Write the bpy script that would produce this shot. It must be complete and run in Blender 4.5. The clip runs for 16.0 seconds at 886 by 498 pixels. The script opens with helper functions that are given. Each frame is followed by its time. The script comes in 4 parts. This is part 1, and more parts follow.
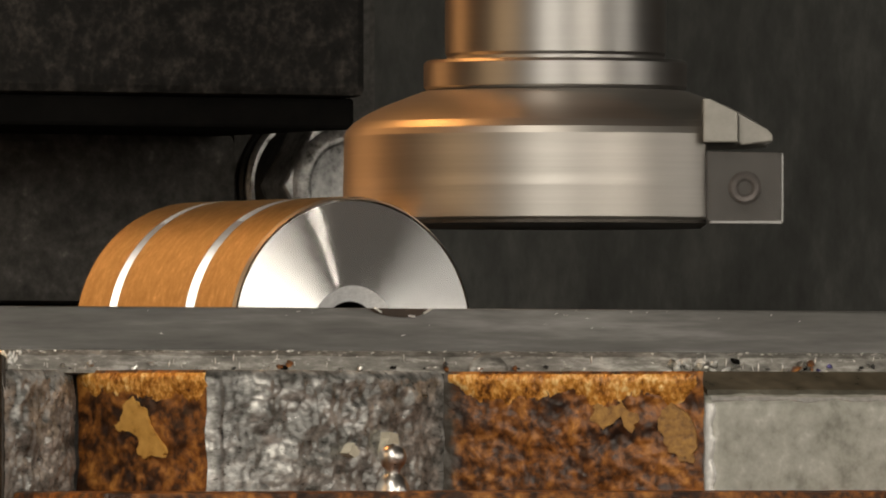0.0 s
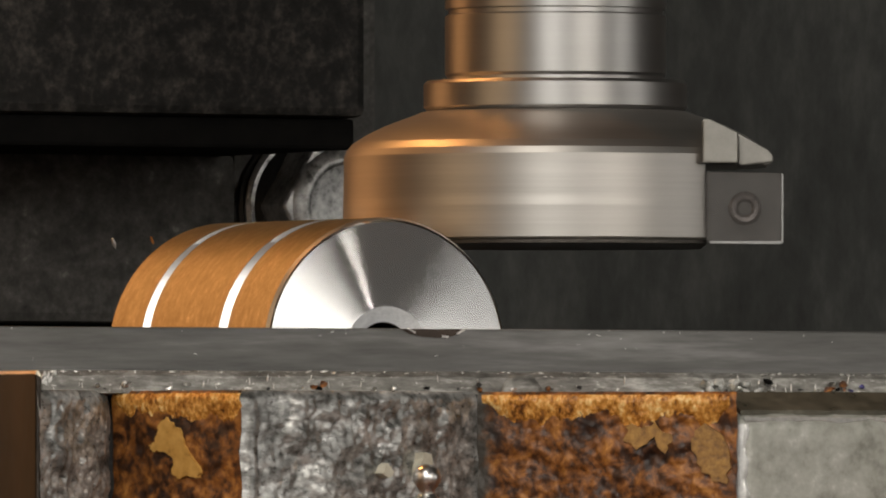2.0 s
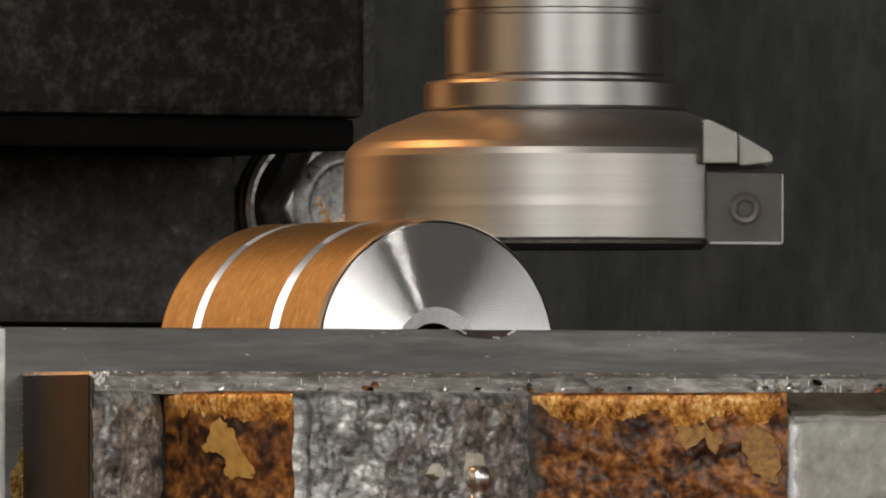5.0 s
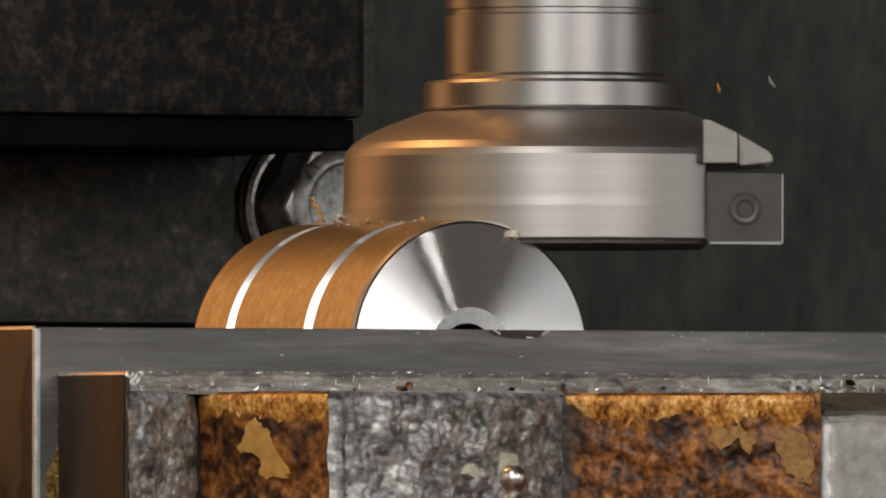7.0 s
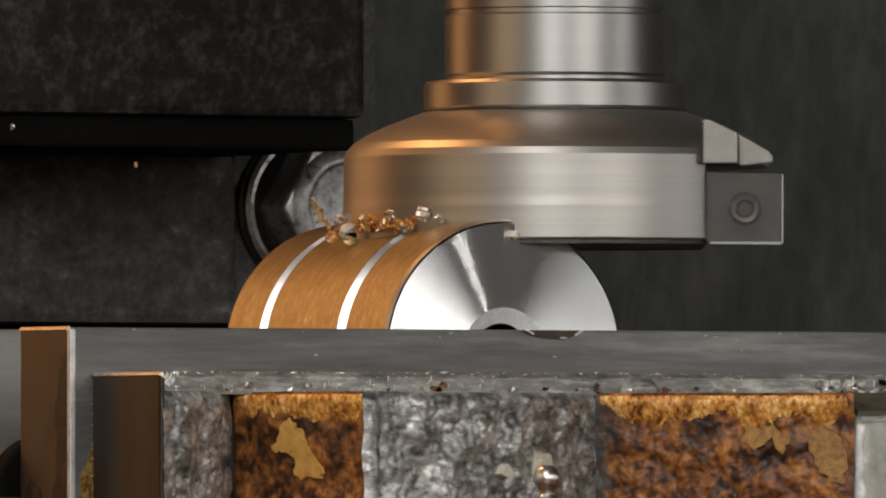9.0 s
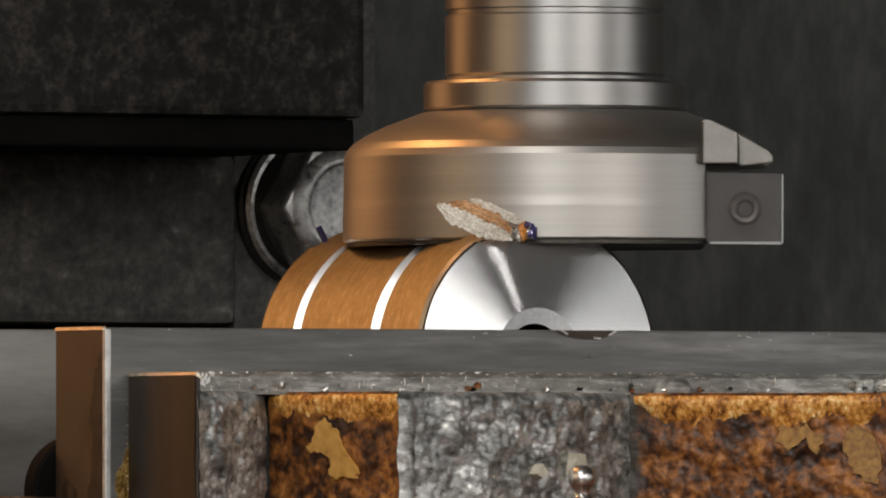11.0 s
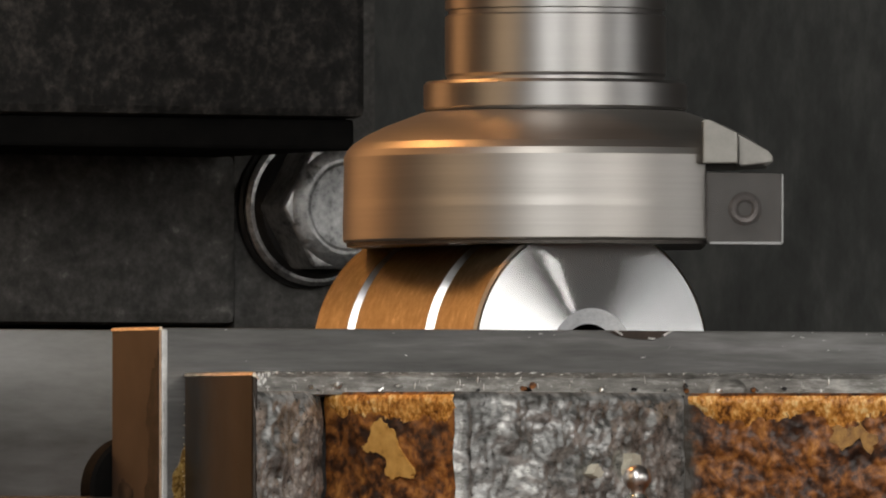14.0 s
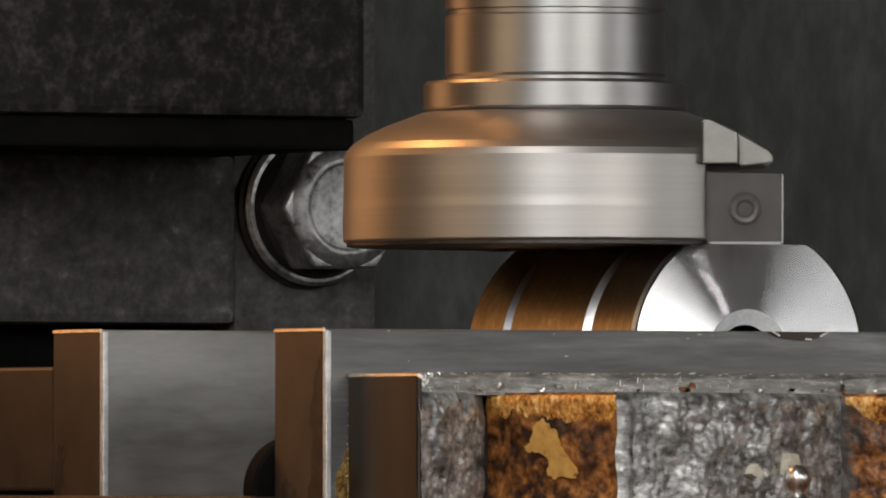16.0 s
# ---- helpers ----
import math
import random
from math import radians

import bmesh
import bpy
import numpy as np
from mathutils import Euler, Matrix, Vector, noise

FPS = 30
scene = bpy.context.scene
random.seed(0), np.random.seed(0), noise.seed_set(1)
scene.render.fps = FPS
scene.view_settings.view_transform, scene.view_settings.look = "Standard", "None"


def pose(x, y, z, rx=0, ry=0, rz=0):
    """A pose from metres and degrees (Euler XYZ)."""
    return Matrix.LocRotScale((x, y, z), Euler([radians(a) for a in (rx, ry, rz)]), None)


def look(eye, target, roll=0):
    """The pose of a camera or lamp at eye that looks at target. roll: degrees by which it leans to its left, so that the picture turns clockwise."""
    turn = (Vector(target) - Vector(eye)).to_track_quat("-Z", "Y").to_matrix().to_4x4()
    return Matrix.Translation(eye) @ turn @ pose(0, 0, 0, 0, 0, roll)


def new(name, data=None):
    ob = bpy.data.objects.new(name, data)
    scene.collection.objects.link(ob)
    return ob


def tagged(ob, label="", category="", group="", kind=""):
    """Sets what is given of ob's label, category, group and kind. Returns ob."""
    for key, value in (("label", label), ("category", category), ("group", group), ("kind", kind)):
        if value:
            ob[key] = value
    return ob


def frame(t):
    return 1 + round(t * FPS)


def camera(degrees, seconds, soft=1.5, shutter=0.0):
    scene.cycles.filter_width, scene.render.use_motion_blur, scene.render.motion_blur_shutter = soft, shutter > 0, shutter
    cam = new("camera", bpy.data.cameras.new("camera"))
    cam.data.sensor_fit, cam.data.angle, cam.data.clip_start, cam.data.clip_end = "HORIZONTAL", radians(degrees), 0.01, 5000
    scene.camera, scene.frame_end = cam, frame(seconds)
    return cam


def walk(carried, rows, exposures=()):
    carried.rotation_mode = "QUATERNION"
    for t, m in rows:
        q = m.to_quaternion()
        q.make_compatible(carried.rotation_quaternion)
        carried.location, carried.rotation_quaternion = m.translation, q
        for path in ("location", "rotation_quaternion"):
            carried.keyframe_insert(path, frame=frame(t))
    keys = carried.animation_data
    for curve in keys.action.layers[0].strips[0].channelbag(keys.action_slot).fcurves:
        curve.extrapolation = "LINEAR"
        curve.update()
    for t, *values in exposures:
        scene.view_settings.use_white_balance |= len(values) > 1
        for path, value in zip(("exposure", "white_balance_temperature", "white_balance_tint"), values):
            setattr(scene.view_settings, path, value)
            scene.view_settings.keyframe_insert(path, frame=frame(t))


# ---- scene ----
# ---- camera: a long lens, left in place; it tips up a little in the first two seconds ----
cam = camera(4.082, 16.0, soft=2.0)
YAW = radians(28)
FORWARD = Vector((math.sin(YAW), math.cos(YAW), 0))
RIGHT = Vector((math.cos(YAW), -math.sin(YAW), 0))
EYE = FORWARD * -2.2 - RIGHT * 0.0049 + Vector((0, 0, 0.1))


def aim(rise):
    return look(EYE, EYE + FORWARD * 22000 + Vector((0, 0, rise)))


walk(cam, [(0.0, aim(357)), (0.6, aim(357.5)), (0.8, aim(361)), (1.0, aim(367)), (1.5, aim(382)), (1.8, aim(389.5)),
           (2.0, aim(393)), (2.2, aim(394)), (2.5, aim(394)), (16.0, aim(394))],
     [(0.0, 0.0, 7700, 10), (0.6, 0.0, 7700, 10), (2.2, 0.0, 7050, 10), (9.0, 0.0, 6800, 10), (13.0, 0.05, 6750, 10), (14.9, 0.1, 6750, 10), (16.0, 0.2, 6600, 10)])

# ---- light: dim workshop air, window lamps by the camera, warm lamps beyond, none in view ----
world = bpy.data.worlds.new("workshop_air")
scene.world = world
world.use_nodes = True
world.node_tree.nodes["Background"].inputs[0].default_value = (0.55, 0.6, 0.62, 1)
world.node_tree.nodes["Background"].inputs[1].default_value = 0.025


def area_lamp(name, eye, target, wide, high, watts, colour):
    data = bpy.data.lights.new(name, "AREA")
    data.shape, data.size, data.size_y, data.energy, data.color = "RECTANGLE", wide, high, watts, colour
    ob = new(name, data)
    ob.matrix_world = look(eye, target)
    return ob


area_lamp("window_light", (0.12, -1.35, 0.39), (0.0, 0.0, 0.13), 0.62, 0.34, 3.3, (1.0, 0.99, 0.97))
# Unseen lamps on both sides, set for the end face's bright wedges.
area_lamp("side_window_light", (-0.75, -1.2, 0.58), (0.0, 0.0, 0.12), 0.5, 0.5, 6.6, (0.98, 0.99, 1.0))
area_lamp("far_window_light", (1.2, -1.15, 0.29), (0.0, 0.0, 0.13), 0.6, 0.46, 1.7, (0.98, 0.99, 1.0))
# Small unseen lamp, added for the bright streak on the bar's end.
area_lamp("streak_light", (0.43, -1.2, 0.66), (0.0, 0.0, 0.13), 0.03, 0.16, 0.5, (1.0, 0.98, 0.95))
# Unseen overhead fill, added to brighten the cone and top edges.
area_lamp("overhead_fill_light", (-0.72, -0.85, 1.12), (0.0, 0.0, 0.13), 0.4, 0.36, 4.5, (1.0, 0.98, 0.95))
area_lamp("warm_lamp", (-0.30, 0.68, 0.40), (-0.02, 0.02, 0.13), 0.55, 0.6, 1.22, (1.0, 0.47, 0.18))
# Unseen fill, added to warm the left-facing ends and rust.
area_lamp("warm_fill_lamp", (-0.9, -0.12, 0.4), (-0.02, 0.0, 0.12), 0.5, 0.5, 1.0, (1.0, 0.68, 0.4))
area_lamp("warm_bulb", (-0.36, 0.5, 0.95), (0.0, 0.0, 0.15), 0.1, 0.1, 3.2, (1.0, 0.45, 0.14))
scene.view_settings.exposure = 0.0


# ---- materials ----
def shader(name):
    m = bpy.data.materials.new(name)
    m.use_nodes = True
    nt = m.node_tree
    return m, nt, nt.nodes["Principled BSDF"]


def node(nt, kind, **values):
    n = nt.nodes.new(kind)
    for key, value in values.items():
        n.inputs[key.replace("_", " ")].default_value = value
    return n


def coords(nt, scale=(1, 1, 1)):
    tc = nt.nodes.new("ShaderNodeTexCoord")
    mp = nt.nodes.new("ShaderNodeMapping")
    mp.inputs["Scale"].default_value = scale
    nt.links.new(tc.outputs["Object"], mp.inputs["Vector"])
    return mp.outputs["Vector"]


def ramp(nt, source, stops):
    r = nt.nodes.new("ShaderNodeValToRGB")
    while len(r.color_ramp.elements) < len(stops):
        r.color_ramp.elements.new(0.5)
    for e, (p, c) in zip(r.color_ramp.elements, stops):
        e.position, e.color = p, (*c, 1) if len(c) == 3 else c
    nt.links.new(source, r.inputs["Fac"])
    return r.outputs["Color"]


def bump(nt, source, strength, distance, bsdf):
    b = nt.nodes.new("ShaderNodeBump")
    b.inputs["Strength"].default_value, b.inputs["Distance"].default_value = strength, distance
    nt.links.new(source, b.inputs["Height"])
    nt.links.new(b.outputs["Normal"], bsdf.inputs["Normal"])


def mottled(name, stops, scale, rough=(0.4, 0.6), metal=0.0, relief=0.0003, detail=8, stretch=(1, 1, 1), strength=0.5, fine=4.0, warp=0.0):
    """A surface whose colour runs through the stops by a two-scale noise, with relief and uneven gloss."""
    m, nt, b = shader(name)
    v = coords(nt, stretch)
    n1 = node(nt, "ShaderNodeTexNoise", Scale=scale, Detail=detail, Roughness=0.62, Distortion=warp)
    n2 = node(nt, "ShaderNodeTexNoise", Scale=scale * fine, Detail=6, Roughness=0.6)
    nt.links.new(v, n1.inputs["Vector"]), nt.links.new(v, n2.inputs["Vector"])
    mix = nt.nodes.new("ShaderNodeMath")
    mix.operation = "MULTIPLY_ADD"
    mix.inputs[1].default_value = 0.35
    nt.links.new(n2.outputs["Fac"], mix.inputs[0])
    half = nt.nodes.new("ShaderNodeMath")
    half.operation = "MULTIPLY"
    half.inputs[1].default_value = 0.65
    nt.links.new(n1.outputs["Fac"], half.inputs[0])
    nt.links.new(half.outputs[0], mix.inputs[2])
    nt.links.new(ramp(nt, mix.outputs[0], stops), b.inputs["Base Color"])
    rr = nt.nodes.new("ShaderNodeMapRange")
    rr.inputs["From Min"].default_value, rr.inputs["From Max"].default_value = 0.3, 0.7
    rr.inputs["To Min"].default_value, rr.inputs["To Max"].default_value = rough
    nt.links.new(n2.outputs["Fac"], rr.inputs["Value"])
    nt.links.new(rr.outputs["Result"], b.inputs["Roughness"])
    b.inputs["Metallic"].default_value = metal
    bump(nt, mix.outputs[0], strength, relief, b)
    return m


def turned_metal(name, colour, rough, axis, aniso=0.8, grain=0.05):
    """Metal with fine tool marks that run round the axis through the object's origin."""
    m, nt, b = shader(name)
    tc = nt.nodes.new("ShaderNodeTexCoord")
    cross = nt.nodes.new("ShaderNodeVectorMath")
    cross.operation = "CROSS_PRODUCT"
    cross.inputs[1].default_value = axis
    nt.links.new(tc.outputs["Object"], cross.inputs[0])
    norm = nt.nodes.new("ShaderNodeVectorMath")
    norm.operation = "NORMALIZE"
    nt.links.new(cross.outputs[0], norm.inputs[0])
    nt.links.new(norm.outputs[0], b.inputs["Tangent"])
    n = node(nt, "ShaderNodeTexNoise", Scale=900.0, Detail=4, Roughness=0.7)
    nt.links.new(tc.outputs["Object"], n.inputs["Vector"])
    lo = tuple(c * (1 - grain * 2) for c in colour)
    hi = tuple(min(1, c * (1 + grain * 2)) for c in colour)
    mp = nt.nodes.new("ShaderNodeMapping")
    mp.inputs["Scale"].default_value = (1, 1, 1) if axis[1] else (0.02, 0.02, 1)
    nt.links.new(tc.outputs["Object"], mp.inputs["Vector"])
    nt.links.new(mp.outputs["Vector"], n.inputs["Vector"])
    nt.links.new(ramp(nt, n.outputs["Fac"], [(0.3, lo), (0.7, hi)]), b.inputs["Base Color"])
    b.inputs["Metallic"].default_value = 1.0
    b.inputs["Roughness"].default_value = rough
    b.inputs["Anisotropic"].default_value = aniso
    b.inputs["Anisotropic Rotation"].default_value = 0.25
    return m


def faced_metal(name, colour):
    """Metal faced on a lathe: smooth along the circular tool marks, rough across them, so that light fans out in wedges."""
    m, nt, b = shader(name)
    tc = nt.nodes.new("ShaderNodeTexCoord")
    cross = nt.nodes.new("ShaderNodeVectorMath")
    cross.operation = "CROSS_PRODUCT"
    cross.inputs[1].default_value = (0, 1, 0)
    norm = nt.nodes.new("ShaderNodeVectorMath")
    norm.operation = "NORMALIZE"
    nt.links.new(tc.outputs["Object"], cross.inputs[0])
    nt.links.new(cross.outputs[0], norm.inputs[0])
    grain = node(nt, "ShaderNodeTexNoise", Scale=700.0, Detail=5, Roughness=0.7)
    nt.links.new(tc.outputs["Object"], grain.inputs["Vector"])
    tint = ramp(nt, grain.outputs["Fac"], [(0.3, tuple(c * 0.9 for c in colour)), (0.7, colour)])
    gloss = nt.nodes.new("ShaderNodeBsdfAnisotropic")
    gloss.inputs["Roughness"].default_value = 0.22
    gloss.inputs["Anisotropy"].default_value = 0.83
    nt.links.new(tint, gloss.inputs["Color"])
    nt.links.new(norm.outputs[0], gloss.inputs["Tangent"])
    b.inputs["Metallic"].default_value = 0.9
    b.inputs["Roughness"].default_value = 0.5
    nt.links.new(tint, b.inputs["Base Color"])
    mix = nt.nodes.new("ShaderNodeMixShader")
    mix.inputs[0].default_value = 0.9
    nt.links.new(b.outputs[0], mix.inputs[1])
    nt.links.new(gloss.outputs[0], mix.inputs[2])
    nt.links.new(mix.outputs[0], nt.nodes["Material Output"].inputs["Surface"])
    return m


def dull(m, level=0.15):
    m.node_tree.nodes["Principled BSDF"].inputs["Specular IOR Level"].default_value = level
    return m


def see_through(m, alpha):
    m.node_tree.nodes["Principled BSDF"].inputs["Alpha"].default_value = alpha
    return m


# Plain metal tinted brown for the warm light it reflects.
BAR_SKIN = mottled("warm_lit_turned_metal", [(0.36, (0.36, 0.295, 0.18)), (0.5, (0.44, 0.37, 0.24)), (0.62, (0.54, 0.47, 0.325)), (0.72, (0.85, 0.79, 0.62))], 420,
                   (0.36, 0.4), 1.0, 0.00002, stretch=(1.0, 1.6, 1.0), strength=0.03, fine=5)
BAR_FACE = faced_metal("faced_aluminium", (0.95, 0.96, 0.97))
BAR_RING = mottled("bright_groove", [(0.3, (0.88, 0.89, 0.9)), (0.7, (0.97, 0.97, 0.97))], 300, (0.32, 0.42), 0.93, 0.00005)
COUNTERSINK = mottled("countersunk_metal", [(0.3, (0.6, 0.61, 0.63)), (0.7, (0.9, 0.91, 0.93))], 700, (0.35, 0.5), 0.2, 0.00005)
POLISHED = mottled("polished_steel", [(0.3, (0.6, 0.59, 0.57)), (0.7, (0.75, 0.74, 0.72))], 300, (0.27, 0.36), 1.0, 0.00003)
BAR_EDGE = mottled("chamfer_metal", [(0.3, (0.5, 0.48, 0.45)), (0.7, (0.56, 0.54, 0.5))], 500, (0.4, 0.45), 1.0, 0.00001)
CUTTER = turned_metal("cutter_steel", (0.44, 0.42, 0.396), 0.43, (0, 0, 1), 0.0, 0.03)
ARBOR = turned_metal("arbor_steel", (0.39, 0.38, 0.37), 0.38, (0, 0, 1), 0.0, 0.02)
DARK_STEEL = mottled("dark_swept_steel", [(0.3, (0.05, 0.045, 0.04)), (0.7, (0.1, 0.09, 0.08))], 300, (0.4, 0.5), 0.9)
TOOTH_BLUR = see_through(mottled("swept_tooth_steel", [(0.3, (0.34, 0.33, 0.3)), (0.7, (0.46, 0.44, 0.41))], 350, (0.42, 0.55), 0.8, 0.00005), 0.62)
TOOTH = mottled("ground_tooth_steel", [(0.3, (0.23, 0.223, 0.204)), (0.7, (0.3, 0.29, 0.268))], 350, (0.42, 0.55), 0.8, 0.00005)
INSERT = see_through(mottled("carbide_insert", [(0.3, (0.1, 0.093, 0.088)), (0.7, (0.19, 0.178, 0.17))], 160, (0.35, 0.5), 0.3, 0.00005), 0.3)
SCREW = see_through(mottled("insert_screw_steel", [(0.3, (0.08, 0.07, 0.07)), (0.7, (0.2, 0.18, 0.17))], 500, (0.4, 0.5), 0.6, 0.00005), 0.5)
INSERT_EDGE = see_through(mottled("ground_insert_edge", [(0.3, (0.5, 0.5, 0.5)), (0.7, (0.7, 0.7, 0.7))], 500, (0.3, 0.4), 0.6, 0.00005), 0.4)
# Lighter copy of the jaw steel; stronger light at the left is in it.
JAW_LIT = mottled("lit_jaw_steel", [(0.3, (0.16, 0.16, 0.156)), (0.5, (0.27, 0.268, 0.262)), (0.7, (0.38, 0.378, 0.37))], 60, (0.36, 0.55), 0.8,
                    0.00006, stretch=(0.3, 1, 1.2), strength=0.4, fine=9)
JAW = mottled("ground_jaw_steel", [(0.3, (0.085, 0.085, 0.082)), (0.5, (0.165, 0.163, 0.158)), (0.7, (0.33, 0.33, 0.326))], 60, (0.33, 0.5), 0.6,
              0.00006, stretch=(0.16, 1, 1.7), strength=0.5, fine=9)
# Steel of the left-facing ends, browned for the warm light they catch.
BROWN_END = mottled("brown_lit_steel", [(0.36, (0.032, 0.022, 0.016)), (0.5, (0.047, 0.032, 0.0235)), (0.68, (0.068, 0.046, 0.034))], 140, (0.32, 0.42), 0.2,
                    0.00005, strength=0.15)
CAST = mottled("rough_cast_iron", [(0.36, (0.09, 0.09, 0.083)), (0.45, (0.24, 0.24, 0.23)), (0.53, (0.46, 0.46, 0.447)), (0.64, (0.88, 0.88, 0.86))], 330,
               (0.24, 0.42), 0.6, 0.0004, strength=0.5, detail=10, fine=3, stretch=(0.55, 0.55, 1.0))
# Darker variant of the end steel, for the end block.
DARK_END = mottled("dark_brown_steel", [(0.36, (0.016, 0.011, 0.007)), (0.5, (0.03, 0.0205, 0.013)), (0.7, (0.058, 0.039, 0.0245))], 120, (0.3, 0.5), 0.2,
                   0.0001, stretch=(1, 1, 0.45), strength=0.4)
# Rust tones; their orange also holds the warm light on left-facing faces.
RUST_STOPS = [(0.38, (0.014, 0.006, 0.004)), (0.46, (0.06, 0.022, 0.008)), (0.54, (0.24, 0.085, 0.019)), (0.66, (0.58, 0.255, 0.06))]
RUST = mottled("worn_rust_and_warm_light", RUST_STOPS, 200, (0.3, 0.6), 0.15, 0.0007, strength=0.7, detail=12, warp=0.5, fine=3)


def valley_shaded(m, x0, x1, colour):
    """The rust gives way along x from x1 to x0 to a dark colour for the valley's shade, with a ragged border."""
    nt = m.node_tree
    b = nt.nodes["Principled BSDF"]
    paint = b.inputs["Base Color"].links[0].from_socket
    tc = nt.nodes.new("ShaderNodeTexCoord")
    sep = nt.nodes.new("ShaderNodeSeparateXYZ")
    nt.links.new(tc.outputs["Object"], sep.inputs[0])
    n = node(nt, "ShaderNodeTexNoise", Scale=330.0, Detail=6, Roughness=0.65)
    nt.links.new(tc.outputs["Object"], n.inputs["Vector"])
    place = nt.nodes.new("ShaderNodeMapRange")
    place.inputs["From Min"].default_value, place.inputs["From Max"].default_value = x0, x1
    place.inputs["To Min"].default_value, place.inputs["To Max"].default_value = -0.5, 0.6
    place.clamp = False
    nt.links.new(sep.outputs["X"], place.inputs["Value"])
    add = nt.nodes.new("ShaderNodeMath")
    nt.links.new(place.outputs["Result"], add.inputs[0]), nt.links.new(n.outputs["Fac"], add.inputs[1])
    share = ramp(nt, add.outputs[0], [(0.35, (0, 0, 0)), (0.68, (1, 1, 1))])
    mix = nt.nodes.new("ShaderNodeMix")
    mix.data_type = "RGBA"
    nt.links.new(share, mix.inputs[0])
    mix.inputs[6].default_value = (*colour, 1)
    nt.links.new(paint, mix.inputs[7])
    nt.links.new(mix.outputs[2], b.inputs["Base Color"])
    return m


# The dark end colour stands for shade in the valley beside the web.
RUST_LARGE = valley_shaded(mottled("rust_with_valley_shade", RUST_STOPS, 200, (0.3, 0.6), 0.15, 0.0007, strength=0.7, detail=12, warp=0.5, fine=3), 0.0034, 0.0085, (0.045, 0.038, 0.03))
# Orange glare of the rounded top edges, carried in this colour.
GLARE = mottled("painted_orange_glare", [(0.36, (0.1, 0.035, 0.009)), (0.44, (0.42, 0.165, 0.03)), (0.54, (0.75, 0.36, 0.085)), (0.64, (0.95, 0.68, 0.3))], 300, (0.16, 0.36), 0.1, 0.0007, stretch=(1, 1, 0.7), strength=0.7)
PATCH = mottled("flaked_ochre_paint", [(0.34, (0.22, 0.10, 0.022)), (0.44, (0.48, 0.25, 0.055)), (0.7, (0.68, 0.39, 0.11))], 130, (0.45, 0.6), 0.0, 0.00012)
OLD_PATCH = mottled("faded_ochre_paint", [(0.36, (0.12, 0.05, 0.012)), (0.5, (0.3, 0.15, 0.035)), (0.66, (0.46, 0.25, 0.065))], 260, (0.4, 0.6), 0.05, 0.0003)
PALE_PATCH = mottled("flaked_pale_paint", [(0.3, (0.46, 0.42, 0.32)), (0.7, (0.7, 0.66, 0.55))], 200, (0.5, 0.6), 0.0, 0.0001)
GREY_BLOCK = mottled("worn_grey_casting", [(0.3, (0.2, 0.2, 0.17)), (0.45, (0.36, 0.36, 0.32)), (0.58, (0.46, 0.46, 0.42)), (0.72, (0.72, 0.72, 0.68))], 110, (0.35, 0.6), 0.25, 0.0004, strength=0.6)
# Bright metal of some chips, and of edge glints put into colour.
EDGE = mottled("bright_metal_and_glint", [(0.3, (0.45, 0.45, 0.44)), (0.7, (0.85, 0.85, 0.83))], 250, (0.3, 0.45), 0.5, 0.0001)
LEDGE = mottled("scored_steel_ledge", [(0.3, (0.085, 0.082, 0.075)), (0.5, (0.24, 0.232, 0.214)), (0.7, (0.6, 0.59, 0.56))], 170, (0.3, 0.5), 0.45,
                0.0005, stretch=(0.6, 1, 2.2), strength=0.7)
# The shade on the slide block is put into this darker paint.
COLUMN = mottled("shaded_machine_paint", [(0.3, (0.004, 0.004, 0.0037)), (0.48, (0.0125, 0.012, 0.0112)), (0.58, (0.032, 0.029, 0.0265)), (0.72, (0.075, 0.067, 0.059))], 290, (0.5, 0.75), 0.0,
                 0.0010, strength=0.7, fine=3)
# Lighter copy of that paint, for the better lit lower parts.
COLUMN_LOW = mottled("lit_machine_paint", [(0.3, (0.03, 0.03, 0.028)), (0.48, (0.07, 0.068, 0.064)), (0.6, (0.11, 0.106, 0.1)), (0.73, (0.27, 0.26, 0.24))], 230, (0.5, 0.75), 0.0,
                     0.0008, strength=0.6, fine=3)
COLUMN_WALL = mottled("grey_machine_paint", [(0.3, (0.034, 0.035, 0.033)), (0.5, (0.056, 0.058, 0.055)), (0.7, (0.096, 0.097, 0.091))], 75,
                      (0.45, 0.65), 0.0, 0.0004, stretch=(1, 1, 0.45), strength=0.5, fine=4)
# Black of the disc and dark chips, also the shade under the column blocks.
LIP_BLACK = mottled("dull_black_and_shade", [(0.3, (0.003, 0.003, 0.003)), (0.7, (0.008, 0.0075, 0.007))], 150, (0.6, 0.8), 0.0, 0.0003)
for m in (COLUMN, COLUMN_LOW, COLUMN_WALL):
    dull(m)
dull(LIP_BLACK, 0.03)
BOLT_STEEL = mottled("bolt_steel", [(0.34, (0.09, 0.09, 0.088)), (0.46, (0.34, 0.34, 0.336)), (0.66, (0.62, 0.62, 0.61))], 190, (0.32, 0.5), 0.85, 0.0005)
BLACK_STEEL = mottled("black_steel_and_shade", [(0.3, (0.02, 0.02, 0.02)), (0.7, (0.05, 0.05, 0.05))], 120, (0.4, 0.5), 0.5, 0.0002)
SILVER = mottled("fresh_cut_metal", [(0.3, (0.6, 0.58, 0.55)), (0.7, (0.85, 0.84, 0.82))], 600, (0.25, 0.4), 1.0, 0.0001)
